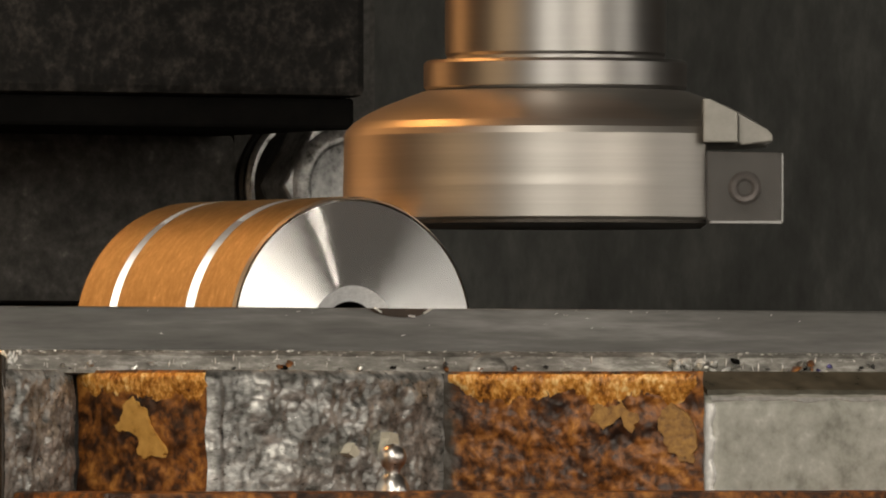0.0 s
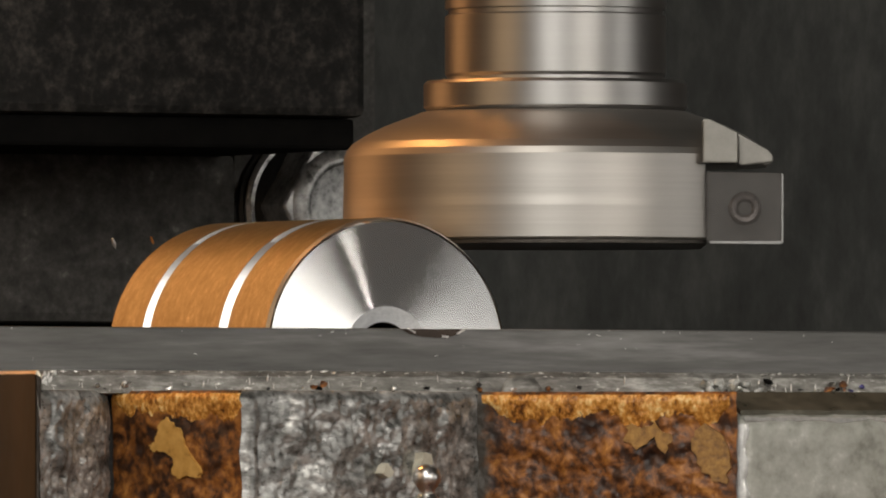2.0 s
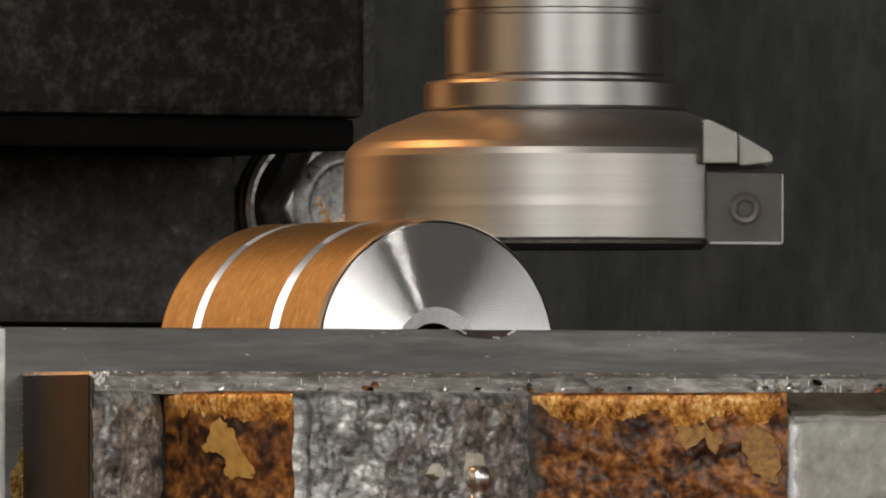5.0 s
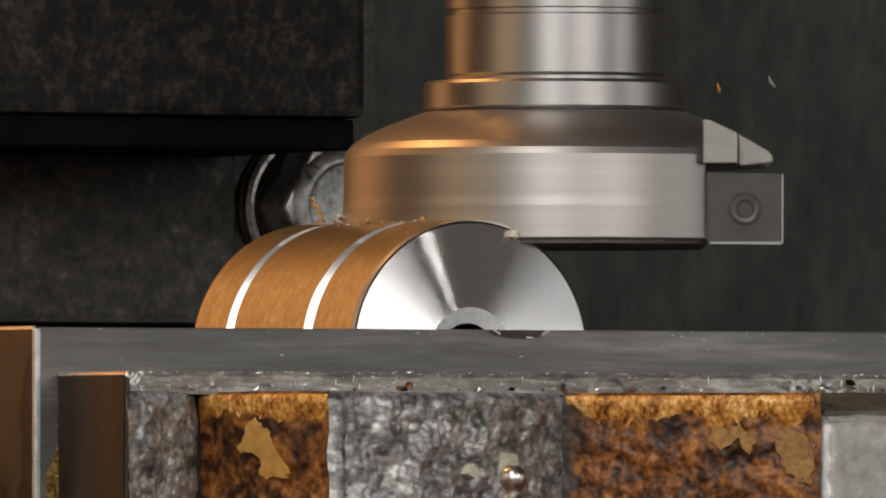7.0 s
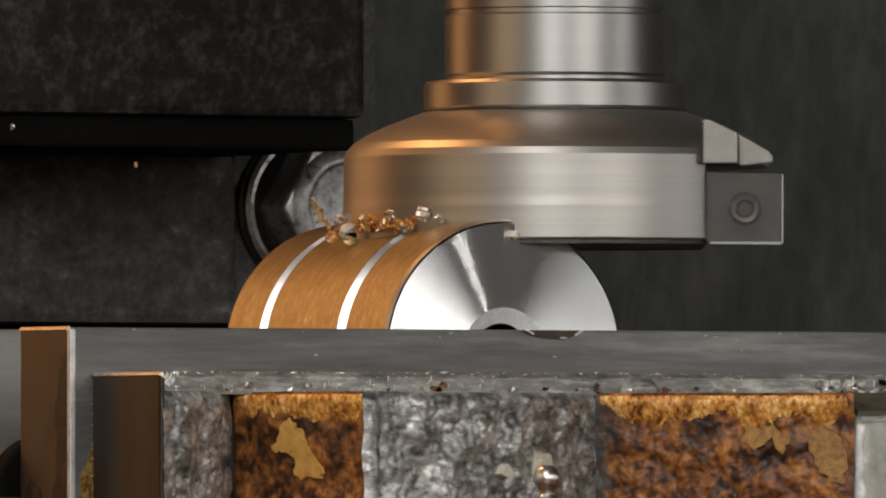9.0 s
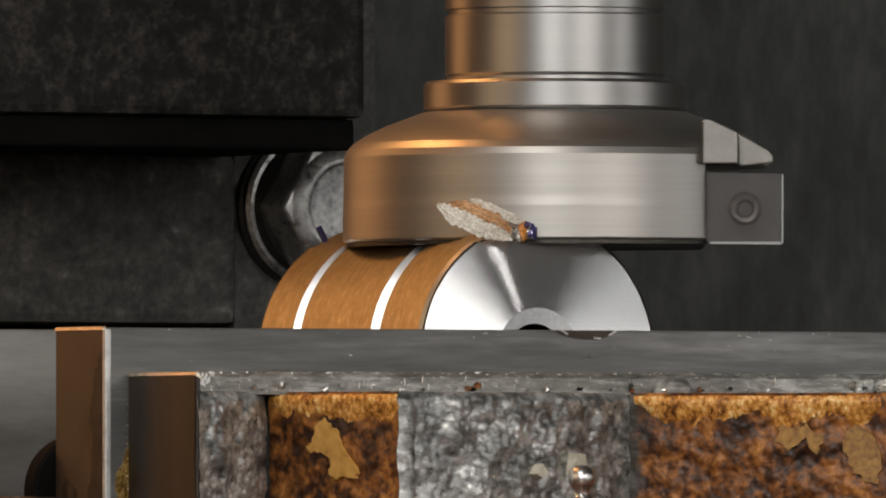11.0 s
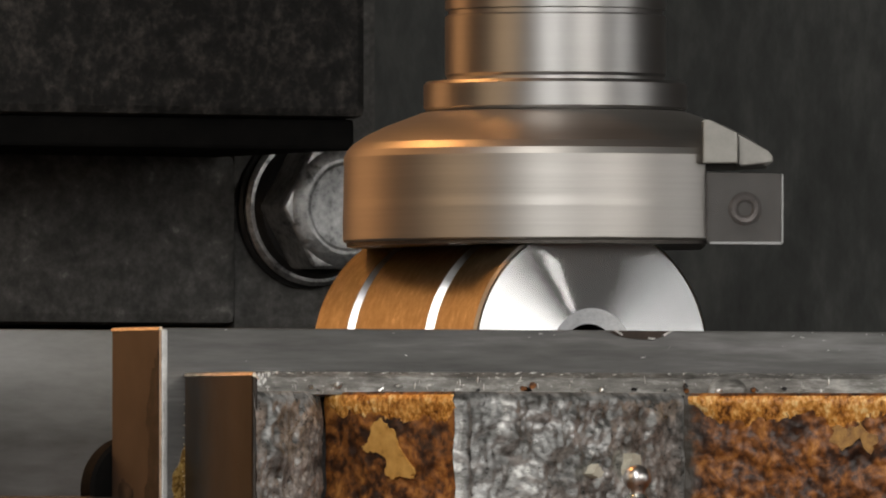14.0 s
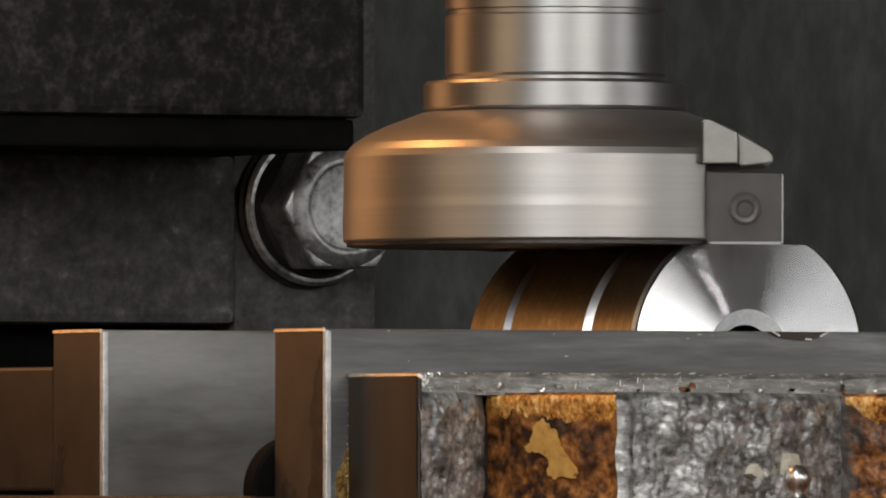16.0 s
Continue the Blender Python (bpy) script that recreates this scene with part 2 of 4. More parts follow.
COPPER_CHIP = mottled("heat_tinted_chip", [(0.3, (0.26, 0.08, 0.014)), (0.5, (0.55, 0.2, 0.04)), (0.7, (0.78, 0.38, 0.1))], 500, (0.4, 0.55), 0.15, 0.0001)
GOLD_CHIP = mottled("golden_chip", [(0.3, (0.5, 0.33, 0.13)), (0.7, (0.85, 0.66, 0.36))], 500, (0.35, 0.5), 0.6, 0.0001)
FIBRE = mottled("fibrous_chip", [(0.35, (0.42, 0.36, 0.28)), (0.65, (0.85, 0.81, 0.73))], 1500, (0.4, 0.6), 0.3, 0.0002)
COPPER_FIBRE = mottled("copper_fibrous_chip", [(0.35, (0.32, 0.14, 0.045)), (0.65, (0.64, 0.38, 0.19))], 700, (0.4, 0.6), 0.3, 0.0002)
BLUE_CHIP = mottled("blued_chip", [(0.3, (0.03, 0.03, 0.085)), (0.7, (0.1, 0.09, 0.26))], 500, (0.25, 0.4), 0.8, 0.0001)
WALL_PAINT = mottled("workshop_wall_paint", [(0.3, (0.16, 0.15, 0.14)), (0.7, (0.22, 0.21, 0.2))], 3, (0.7, 0.8))
FLOOR_MAT = mottled("workshop_concrete", [(0.3, (0.12, 0.12, 0.11)), (0.7, (0.2, 0.19, 0.18))], 4, (0.6, 0.8))


# ---- mesh helpers ----
def part(name, bm, material, parent=None, label="", smooth=False, sharp=14):
    me = bpy.data.meshes.new(name)
    bmesh.ops.recalc_face_normals(bm, faces=bm.faces)
    for f in bm.faces:
        f.smooth = smooth
    bm.to_mesh(me)
    bm.free()
    me.materials.append(material)
    if smooth:
        me.set_sharp_from_angle(angle=radians(sharp))
    ob = new(name, me)
    if parent:
        ob.parent = parent
    return tagged(ob, label=label)


def bevel(bm, width, segments=2):
    bmesh.ops.bevel(bm, geom=list(bm.edges), offset=width, segments=segments, affect="EDGES", profile=0.6)


def box(x0, x1, y0, y1, z0, z1, edge=0.0):
    bm = bmesh.new()
    bmesh.ops.create_cube(bm, size=1, matrix=Matrix.Translation(((x0 + x1) / 2, (y0 + y1) / 2, (z0 + z1) / 2)) @ Matrix.Diagonal((x1 - x0, y1 - y0, z1 - z0, 1)))
    if edge:
        bevel(bm, edge)
    return bm


def lathe(profile, centre=(0, 0, 0), turn=Matrix(), steps=96, arc=(0, 2 * math.pi), closed=False):
    """Turns a profile of (radius, height) round z, then poses it."""
    bm = bmesh.new()
    whole = abs(arc[1] - arc[0] - 2 * math.pi) < 1e-6
    n = steps if whole else steps + 1
    rings = []
    for i in range(n):
        a = arc[0] + (arc[1] - arc[0]) * i / steps
        rings.append([bm.verts.new((r * math.cos(a), r * math.sin(a), h)) for r, h in profile])
    pairs = list(zip(range(len(profile)), range(1, len(profile)))) + ([(len(profile) - 1, 0)] if closed else [])
    for i in range(steps):
        a, b = rings[i], rings[(i + 1) % n]
        for j, k in pairs:
            bm.faces.new((a[j], b[j], b[k], a[k]))
    bmesh.ops.remove_doubles(bm, verts=bm.verts, dist=1e-7)
    bm.transform(Matrix.Translation(centre) @ turn)
    return bm


def prism(outline, y0, y1, cap=True):
    """A closed outline in (x, z), drawn out along y."""
    bm = bmesh.new()
    a = [bm.verts.new((x, y0, z)) for x, z in outline]
    b = [bm.verts.new((x, y1, z)) for x, z in outline]
    n = len(outline)
    for i in range(n):
        bm.faces.new((a[i], a[(i + 1) % n], b[(i + 1) % n], b[i]))
    if cap:
        bm.faces.new(a), bm.faces.new(b[::-1])
    return bm


def empty(name, m, label, category, group="", kind=""):
    ob = new(name)
    ob.empty_display_size = 0.02
    ob.matrix_world = m
    return tagged(ob, label, category, group, kind)


# ---- machine column behind the work ----
column = empty("machine_column", pose(0, 0.2, 0), "dark painted cast-iron milling machine column behind the vise", "machine")


def column_part(name, x0, x1, y0, y1, z0, z1, edge, mat, label=""):
    return part(name, box(x0, x1, y0 - 0.2, y1 - 0.2, z0, z1, edge), mat, column, label)


column_part("column_wall", -0.035, 0.42, 0.215, 0.5, -0.3, 0.8, 0.006, COLUMN_WALL, "dark grey painted column wall with vertical streaks")
column_part("slide_block", -0.031, 0.0525, 0.14, 0.2148, 0.1667, 0.8, 0.0018, COLUMN, "pitted slide block, shade in its dark paint")
# Lip coloured near black for the shade under the slide block.
column_part("slide_lip", -0.031, 0.0513, 0.1425, 0.2147, 0.1607, 0.1666, 0.0008, LIP_BLACK, "lip under the slide block, shade in its black")
column_part("lower_block", -0.035, 0.0547, 0.198, 0.2148, 0.1283, 0.1612, 0.002, COLUMN_LOW, "dark pitted lower block")
column_part("lower_plate", 0.0549, 0.0864, 0.2, 0.2147, -0.3, 0.8, 0.002, COLUMN_LOW, "dark pitted plate")
# Dark sheet that stands for the shade below the lower block.
column_part("under_block", -0.12, 0.0547, 0.2085, 0.2147, -0.3, 0.1281, 0.001, LIP_BLACK, "dark sheet under the block, shade in its colour")
column_part("gib_strip", 0.0866, 0.0890, 0.206, 0.2147, -0.3, 0.8, 0.0015, COLUMN_LOW, "narrow dark strip beside the plate")

bolt = empty("hex_bolt", pose(0.0709, 0.2, 0.151), "grey steel flanged hex bolt on the machine column", "bolt")
face_front = Matrix.Rotation(radians(90), 4, "X")
part("washer", lathe([(0.006, 0), (0.0150, 0), (0.0156, 0.0005), (0.0156, 0.0016), (0.0150, 0.0022), (0.006, 0.0022)], turn=face_front, closed=True), BLACK_STEEL, bolt, "black washer", True)
part("flange", lathe([(0.004, 0.0022), (0.0142, 0.0022), (0.0150, 0.0028), (0.0151, 0.0036), (0.0144, 0.0043), (0.0138, 0.0044), (0.004, 0.0044)], turn=face_front, closed=True), BOLT_STEEL, bolt, "bright flange rim", True)
part("flange_cone", lathe([(0.004, 0.0046), (0.0137, 0.0046), (0.0128, 0.0062), (0.0118, 0.0070), (0.004, 0.0070)], turn=face_front, closed=True), BLACK_STEEL, bolt, "dark flange cone", True)
bm = bmesh.new()
bmesh.ops.create_cone(bm, cap_ends=True, segments=6, radius1=0.0137, radius2=0.0137, depth=0.0105, matrix=face_front @ Matrix.Translation((0, 0, 0.0112)) @ Matrix.Rotation(radians(30), 4, "Z"))
bevel(bm, 0.0011, 3)
part("hex_head", bm, BOLT_STEEL, bolt, "worn hexagonal bolt head")
part("head_chamfer", lathe([(0.0119, 0.0160), (0.0116, 0.0165), (0.0094, 0.0176), (0.0087, 0.0177), (0.0081, 0.0173)], turn=face_front, steps=64), BOLT_STEEL, bolt, "", True, 60)
part("head_dish", lathe([(0.0001, 0.0169), (0.006, 0.0169), (0.0081, 0.0173), (0.0081, 0.0155), (0.0001, 0.0155)], turn=face_front, steps=64), BOLT_STEEL, bolt, "", True)

# ---- cutter and arbor ----
AXIS = (0.03315, 0.0296, 0.0)
FIT = 0.9914


def fitted(profile):
    return [(r * FIT, 0.1 + (h - 0.1) * FIT) for r, h in profile]


mill = empty("face_mill", pose(*AXIS), "spinning steel face mill with a screwed carbide insert", "milling cutter")
UP_BODY = [(0.0001, 0.1654), (0.0236, 0.1654), (0.0243, 0.1652), (0.0262, 0.1645), (0.0310, 0.1627), (0.0345, 0.1610), (0.0368, 0.1595), (0.0380, 0.1582),
           (0.0385, 0.1570), (0.0385, 0.1568), (0.0385, 0.1553), (0.0001, 0.1553)]
LOW_BODY = [(0.0001, 0.1553), (0.0385, 0.1553), (0.03857, 0.1498), (0.03857, 0.1495), (0.03859, 0.1489), (0.03862, 0.1483), (0.03865, 0.1478), (0.03865, 0.1475),
            (0.03865, 0.1422), (0.03865, 0.1420), (0.0383, 0.1416), (0.0001, 0.1416)]
SWEPT = [(0.0001, 0.14155), (0.0380, 0.14155), (0.0380, 0.1409), (0.0377, 0.1408), (0.0001, 0.1408)]


def pocketed(bm):
    """Cuts the side away on which the insert sits."""
    for v in bm.verts:
        over = v.co.x * RIGHT.x + v.co.y * RIGHT.y - 0.0267
        if over > 0:
            v.co.x, v.co.y = v.co.x - RIGHT.x * over, v.co.y - RIGHT.y * over
    return bm


part("cutter_body", lathe(fitted(UP_BODY), steps=160), CUTTER, mill, "", True)
part("cutter_rim", pocketed(lathe(fitted(LOW_BODY), steps=160)), CUTTER, mill, "", True)
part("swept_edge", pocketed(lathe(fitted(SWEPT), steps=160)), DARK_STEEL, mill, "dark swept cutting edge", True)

holder = empty("arbor", pose(*AXIS), "polished steel cutter arbor with a collar", "tool holder")
part("collar", lathe(fitted([(0.0001, 0.1709), (0.0234, 0.1709), (0.0240, 0.1703), (0.0240, 0.1661), (0.0234, 0.1655), (0.0001, 0.1655)]), steps=128), ARBOR, holder, "", True)
part("shank", lathe(fitted([(0.0001, 0.30), (0.0201, 0.30), (0.0201, 0.1840), (0.0195, 0.1838), (0.0195, 0.1830), (0.0201, 0.1827), (0.0201, 0.1722), (0.0197, 0.1716), (0.0197, 0.171), (0.0001, 0.171)]), steps=128),
     ARBOR, holder, "", True)
part("spindle_nose", lathe(fitted([(0.0001, 0.42), (0.045, 0.42), (0.045, 0.305), (0.042, 0.3), (0.0001, 0.3)]), steps=64), ARBOR, holder, "", True)

# tooth and insert stand in the plane that faces the camera, on the cutter's right side
side = Matrix(((RIGHT.x, FORWARD.x, 0, 0), (RIGHT.y, FORWARD.y, 0, 0), (0, 0, 1, 0), (0, 0, 0, 1)))


def side_prism(outline, y0, y1, edge=0.0):
    bm = prism(fitted(outline), y0, y1)
    if edge:
        bevel(bm, edge)
    bm.transform(side)
    return bm


part("tooth", side_prism([(0.0262, 0.1632), (0.0275, 0.1632), (0.0325, 0.1608), (0.0325, 0.1553), (0.0262, 0.1553)], -0.0295, -0.014, 0.0003), TOOTH, mill, "ground tooth back")
part("tooth_tip", side_prism([(0.0326, 0.1608), (0.038, 0.1578), (0.0389, 0.1567), (0.0389, 0.1556), (0.0332, 0.1549), (0.0326, 0.1553)], -0.0255, -0.008, 0.0003), TOOTH_BLUR, mill, "blurred tooth tip")
insert = part("insert", side_prism([(0.0268, 0.1538), (0.0402, 0.1536), (0.0406, 0.1530), (0.0406, 0.1413), (0.0402, 0.1409), (0.0275, 0.1410), (0.0268, 0.1415)], -0.0284, -0.022, 0.0004), INSERT, mill, "blurred square carbide insert")
part("cutting_edge", side_prism([(0.0404, 0.1535), (0.0407, 0.1533), (0.0407, 0.1411), (0.0404, 0.1409)], -0.0286, -0.026), INSERT_EDGE, insert, "bright ground edge")
part("cutting_edge", side_prism([(0.0275, 0.1413), (0.0403, 0.1413), (0.0403, 0.1408), (0.0275, 0.1409)], -0.0286, -0.026), INSERT_EDGE, insert, "bright ground edge")
scr = side @ Matrix.Translation((0.0335, -0.0284, 0.1468)) @ face_front
part("insert_screw", lathe([(0.0012, 0.0002), (0.0017, 0.0007), (0.0024, 0.0008), (0.003, 0.0002), (0.003, -0.0005), (0.0012, -0.0005)], turn=scr, steps=40, closed=True), SCREW, insert, "dark socket screw", True)

# ---- round bar between the jaws ----
BAR_Z, BAR_R, BAR_LONG, CUT_Z = 0.1208, 0.02398, 0.0617, 0.1407
bar = empty("round_bar", pose(0, 0, BAR_Z), "round metal bar with bright grooves, warm light in its brown, clamped in the vise", "workpiece")
CUT = CUT_Z - BAR_Z


def arc_outline(r, cut):
    """The bar's round outline up to the milled level, or the cap above it."""
    a = math.asin(min(1, CUT / r))
    span = (a, math.pi - a) if cut == "cap" else (math.pi - a, 2 * math.pi + a)
    n = 40 if cut == "cap" else 110
    return [(r * math.cos(span[0] + (span[1] - span[0]) * i / n), r * math.sin(span[0] + (span[1] - span[0]) * i / n)) for i in range(n + 1)]


RINGS = ((0.0155, 0.0190), (0.0462, 0.0492))


def bar_pieces(parent, cut):
    edges = [0.0008, RINGS[0][0], RINGS[0][1], RINGS[1][0], RINGS[1][1], BAR_LONG]
    for y0, y1 in ((edges[0], edges[1]), (edges[2], edges[3]), (edges[4], edges[5])):
        part("turned_band", prism(arc_outline(BAR_R, cut), y0, y1, y1 == BAR_LONG), BAR_SKIN, parent, "turned band, warm light in its brown", True)
    for y0, y1 in RINGS:
        bm = bmesh.new()
        loops = [[bm.verts.new((x, y, z)) for x, z in arc_outline(r, cut)] for y, r in ((y0, BAR_R - 0.0050), (y1, BAR_R - 0.00005))]
        for a, b in zip(loops, loops[1:]):
            for i in range(len(a) - 1):
                bm.faces.new((a[i], a[i + 1], b[i + 1], b[i]))
            bm.faces.new((a[0], b[0], b[-1], a[-1]))
        bmesh.ops.delete(bm, geom=[v for v in bm.verts if not v.link_faces], context="VERTS")
        part("groove_ring", bm, BAR_RING, parent, "bright groove ring", True)
    bm = bmesh.new()
    a = [bm.verts.new((x, 0, z)) for x, z in arc_outline(BAR_R - 0.00045, cut)]
    b = [bm.verts.new((x, 0.0008, z)) for x, z in arc_outline(BAR_R, cut)]
    for i in range(len(a) - 1):
        bm.faces.new((a[i], a[i + 1], b[i + 1], b[i]))
    bm.faces.new((a[0], b[0], b[-1], a[-1]))
    part("edge_chamfer", bm, BAR_EDGE, parent, "chamfered steel rim", True)


def bar_face(parent, cut):
    r1, r0, rh, raised = BAR_R - 0.0008, 0.0083, 0.0055, 0.00002
    bm = bmesh.new()
    if cut == "cap":
        lie = lambda x, z: -raised * (r1 - math.hypot(x, z)) / (r1 - r0)
        rim_row = [bm.verts.new((x, lie(x, z), z)) for x, z in arc_outline(r1, cut)]
        low = [bm.verts.new((v.co.x, lie(v.co.x, CUT), CUT)) for v in rim_row]
        for k in range(len(rim_row) - 1):
            bm.faces.new((rim_row[k], rim_row[k + 1], low[k + 1], low[k]))
        bmesh.ops.remove_doubles(bm, verts=bm.verts, dist=1e-6)
        return part("end_face", bm, BAR_FACE, parent, "faced bright end")
    # rings of quads round the centre hole, clipped at the milled level
    radii = [r0 + (r1 - r0) * i / 10 for i in range(11)]
    lim = lambda r, a: (r * math.cos(a), min(r * math.sin(a), CUT))
    n = 144
    lie = lambda x, z: -raised * (r1 - math.hypot(x, z)) / (r1 - r0)
    rows = [[bm.verts.new((p[0], lie(*p), p[1])) for p in (lim(r, 2 * math.pi * k / n) for k in range(n))] for r in radii]
    for a, b in zip(rows, rows[1:]):
        for k in range(n):
            try:
                bm.faces.new((a[k], a[(k + 1) % n], b[(k + 1) % n], b[k]))
            except ValueError:
                pass
    bmesh.ops.remove_doubles(bm, verts=bm.verts, dist=1e-6)
    ob = part("end_face", bm, BAR_FACE, parent, "faced bright end")
    part("hole_chamfer", lathe([(r0, -raised), (rh, 0.0012)], turn=Matrix.Rotation(radians(-90), 4, "X"), steps=64), COUNTERSINK, ob, "bright countersink", True)
    # Bore coloured black for the shade inside the hole.
    part("bore", lathe([(rh, 0.0012), (rh, 0.02), (0.0001, 0.022)], turn=Matrix.Rotation(radians(-90), 4, "X"), steps=64), BLACK_STEEL, ob, "dark centre hole", True)
    return ob


bar_pieces(bar, "body")
bar_face(bar, "body")
layer = empty("milled_layer", pose(0, 0, BAR_Z), "rounded top layer of the brown bar being milled off", "workpiece layer")
bar_pieces(layer, "cap")
bar_face(layer, "cap")

# ---- machine vise ----
vise = empty("machine_vise", pose(0, 0, 0), "worn cast-iron machine vise with ground steel jaws", "vise")
TOP = 0.1249
front = part("front_jaw", box(-0.0952, 0.16, -0.0196, -0.0003, 0.05, TOP, 0.0005), JAW, vise, "ground grey steel jaw plate")
part("jaw_end", box(-0.0956, -0.09522, -0.0188, -0.0006, 0.05, TOP - 0.0002, 0.0001), BROWN_END, front, "jaw end, warm light in its brown")
# Bright strip for the glint on the jaw's corner.
part("edge_glint", box(-0.0957, -0.0945, -0.0200, -0.0188, 0.05, TOP - 0.0003, 0.0003), EDGE, front, "bright corner, glint in its colour")
rear = part("rear_jaw", box(-0.0979, 0.16, 0.062, 0.0822, 0.05, TOP + 0.0006, 0.0005), JAW_LIT, vise, "ground grey steel jaw plate")
part("jaw_end", box(-0.0983, -0.09792, 0.0632, 0.0818, 0.05, TOP + 0.0004, 0.0001), BROWN_END, rear, "jaw end, warm light in its brown")
part("edge_glint", box(-0.0984, -0.0972, 0.0616, 0.0630, 0.05, TOP + 0.0003, 0.0003), EDGE, rear, "bright corner, glint in its colour")
part("rear_casting", box(-0.0981, 0.16, 0.0824, 0.15, 0.0965, 0.119, 0.0006), BROWN_END, vise, "rear casting, warm light in its brown")
part("bed", box(-0.1, 0.16, 0.0002, 0.15, 0.012, 0.0957, 0.001), BROWN_END, vise, "vise bed, warm light in its brown")
part("base", box(-0.11, 0.17, -0.05, 0.16, 0.0, 0.03, 0.002), CAST, vise)
part("clamp_disc", lathe([(0.0001, 0), (0.0088, 0), (0.0094, 0.0006), (0.0094, 0.0042), (0.0088, 0.005), (0.0001, 0.005)], centre=(-0.0896, 0.0008, 0.0968), turn=Matrix.Rotation(radians(-90), 4, "X"), steps=56), LIP_BLACK, vise, "dark round clamp disc", True)

CAST_TOP = 0.1138


def rough_face(name, p, q, z0, z1, mat, label, rough, bulge=0.0, seed=0, back=0.04):
    """An upright casting face from plan point p to q with a hammered surface, a rounded top, and depth behind it."""
    p, q = Vector(p), Vector(q)
    along = (q - p)
    out = Vector((along.y, -along.x)).normalized()
    nu, nv = max(8, int(along.length / 0.00032)), int((z1 - z0) / 0.00032)
    bm = bmesh.new()
    grid = []
    for j in range(nv + 1):
        row = []
        for i in range(nu + 1):
            s, v = i / nu, j / nv
            z = z0 + (z1 - z0) * v
            wob = lambda c: noise.noise((z * 210, c.x * 90, 4.2)) * 0.0004
            base = p + along * s + Vector((wob(p) * (1 - s) + wob(q) * s, 0))
            d = noise.noise((base.x * 180 + seed, z * 180, seed)) * rough + noise.noise((base.x * 560, base.y * 560, z * 560 + seed)) * rough * 0.45 + noise.noise((base.x * 1250, base.y * 1250, z * 1250)) * rough * 0.2
            d += bulge * (1 - (2 * s - 1) ** 2)
            drop = max(0.0, (z - (z1 - 0.0018)) / 0.0018)
            d -= 0.0012 * drop * drop
            fade = min(1, 6 * s, 6 * (1 - s))
            pt = base + out * d * (0.35 + 0.65 * fade)
            row.append(bm.verts.new((pt.x, pt.y, z)))
        grid.append(row)
    for j in range(nv):
        for i in range(nu):
            bm.faces.new((grid[j][i], grid[j][i + 1], grid[j + 1][i + 1], grid[j + 1][i]))
    # close the piece with a back edge
    b0 = [bm.verts.new((v.co.x, max(v.co.y + back, -0.0205), v.co.z)) for v in grid[-1]]
    for i in range(nu):
        bm.faces.new((grid[-1][i], grid[-1][i + 1], b0[i + 1], b0[i]))
    return part(name, bm, mat, vise, label, True, 80)


Z_LOW = 0.086
NOSE = [(-0.0908, -0.046), (-0.0652, -0.0225), (-0.05354, -0.050), (0.0042, -0.026), (0.03936, -0.056), (0.16, -0.056)]
part("end_block", box(-0.0912, -0.0902, -0.0458, -0.0197, Z_LOW, 0.1169, 0.0005), DARK_END, vise, "dark brown casting end with a bright rim")
rough_face("cast_pocket", NOSE[0], (-0.0662, -0.0233), Z_LOW, CAST_TOP, CAST, "rough grey cast pocket", 0.0011, 0.0022, 3)


def set_back(p, q, far):
    """The point that lies a little way from corner p towards q."""
    p, q = Vector(p), Vector(q)
    return tuple(p + (q - p).normalized() * far)


RIDGE = (set_back(NOSE[2], NOSE[1], 0.0010), set_back(NOSE[2], NOSE[3], 0.0034))
rust_small = rough_face("rusty_face", NOSE[1], RIDGE[0], Z_LOW, CAST_TOP, RUST, "rusty casting face with flaked ochre paint, warm light in its orange", 0.0007, 0.001, 7)
rough_face("cast_ridge", RIDGE[0], RIDGE[1], Z_LOW, CAST_TOP, CAST, "rounded grey ridge of the casting", 0.0003, 0.0006, 17)
rough_face("cast_web", RIDGE[1], NOSE[3], Z_LOW, CAST_TOP, CAST, "rough grey cast web", 0.0009, 0.0032, 13)
rust_large = rough_face("rusty_face", NOSE[3], NOSE[4], Z_LOW, CAST_TOP, RUST_LARGE, "rusty casting face with flaked ochre paint, warm light in its orange", 0.0008, 0.001, 21)
bm = bmesh.new()
rows = []
for i in range(141):
    f = i / 140
    x = 0.03936 + 0.12064 * (0.25 * f + 0.75 * f ** 3)
    near = max(0.0, 1 - (x - 0.03936) / 0.0032)
    edge = 0.0032 * (1 - math.sqrt(1 - near * near))
    w = 0.0003 * noise.noise((x * 240, 7.7, 0)) + 0.00015 * noise.noise((x * 700, 2.7, 0))
    face = [(-0.056 + edge + 0.00025 * noise.noise((x * 150, z * 150, 1.0)), z) for z in (Z_LOW, 0.090, 0.094, 0.098, 0.102, 0.105)]
    turn_over = [(-0.056 + edge + 0.0026 * (1 - math.cos(a)), 0.1072 + w - edge * 0.3 + 0.0026 * math.sin(a)) for a in (0.0, 0.35, 0.7, 1.0, 1.2)]
    rows.append([bm.verts.new((x, y, z)) for y, z in face + turn_over + [(-0.0475, 0.1137), (-0.021, 0.1137), (-0.021, Z_LOW)]])
for a, b in zip(rows, rows[1:]):
    n = len(a)
    for k in range(n):
        bm.faces.new((a[k], b[k], b[(k + 1) % n], a[(k + 1) % n]))
bm.faces.new(rows[0]), bm.faces.new(rows[-1])
part("grey_block", bm, GREY_BLOCK, vise, "worn light grey cast block", True, 40)

# scored ledge under the jaw plate
bm = bmesh.new()
rows = []
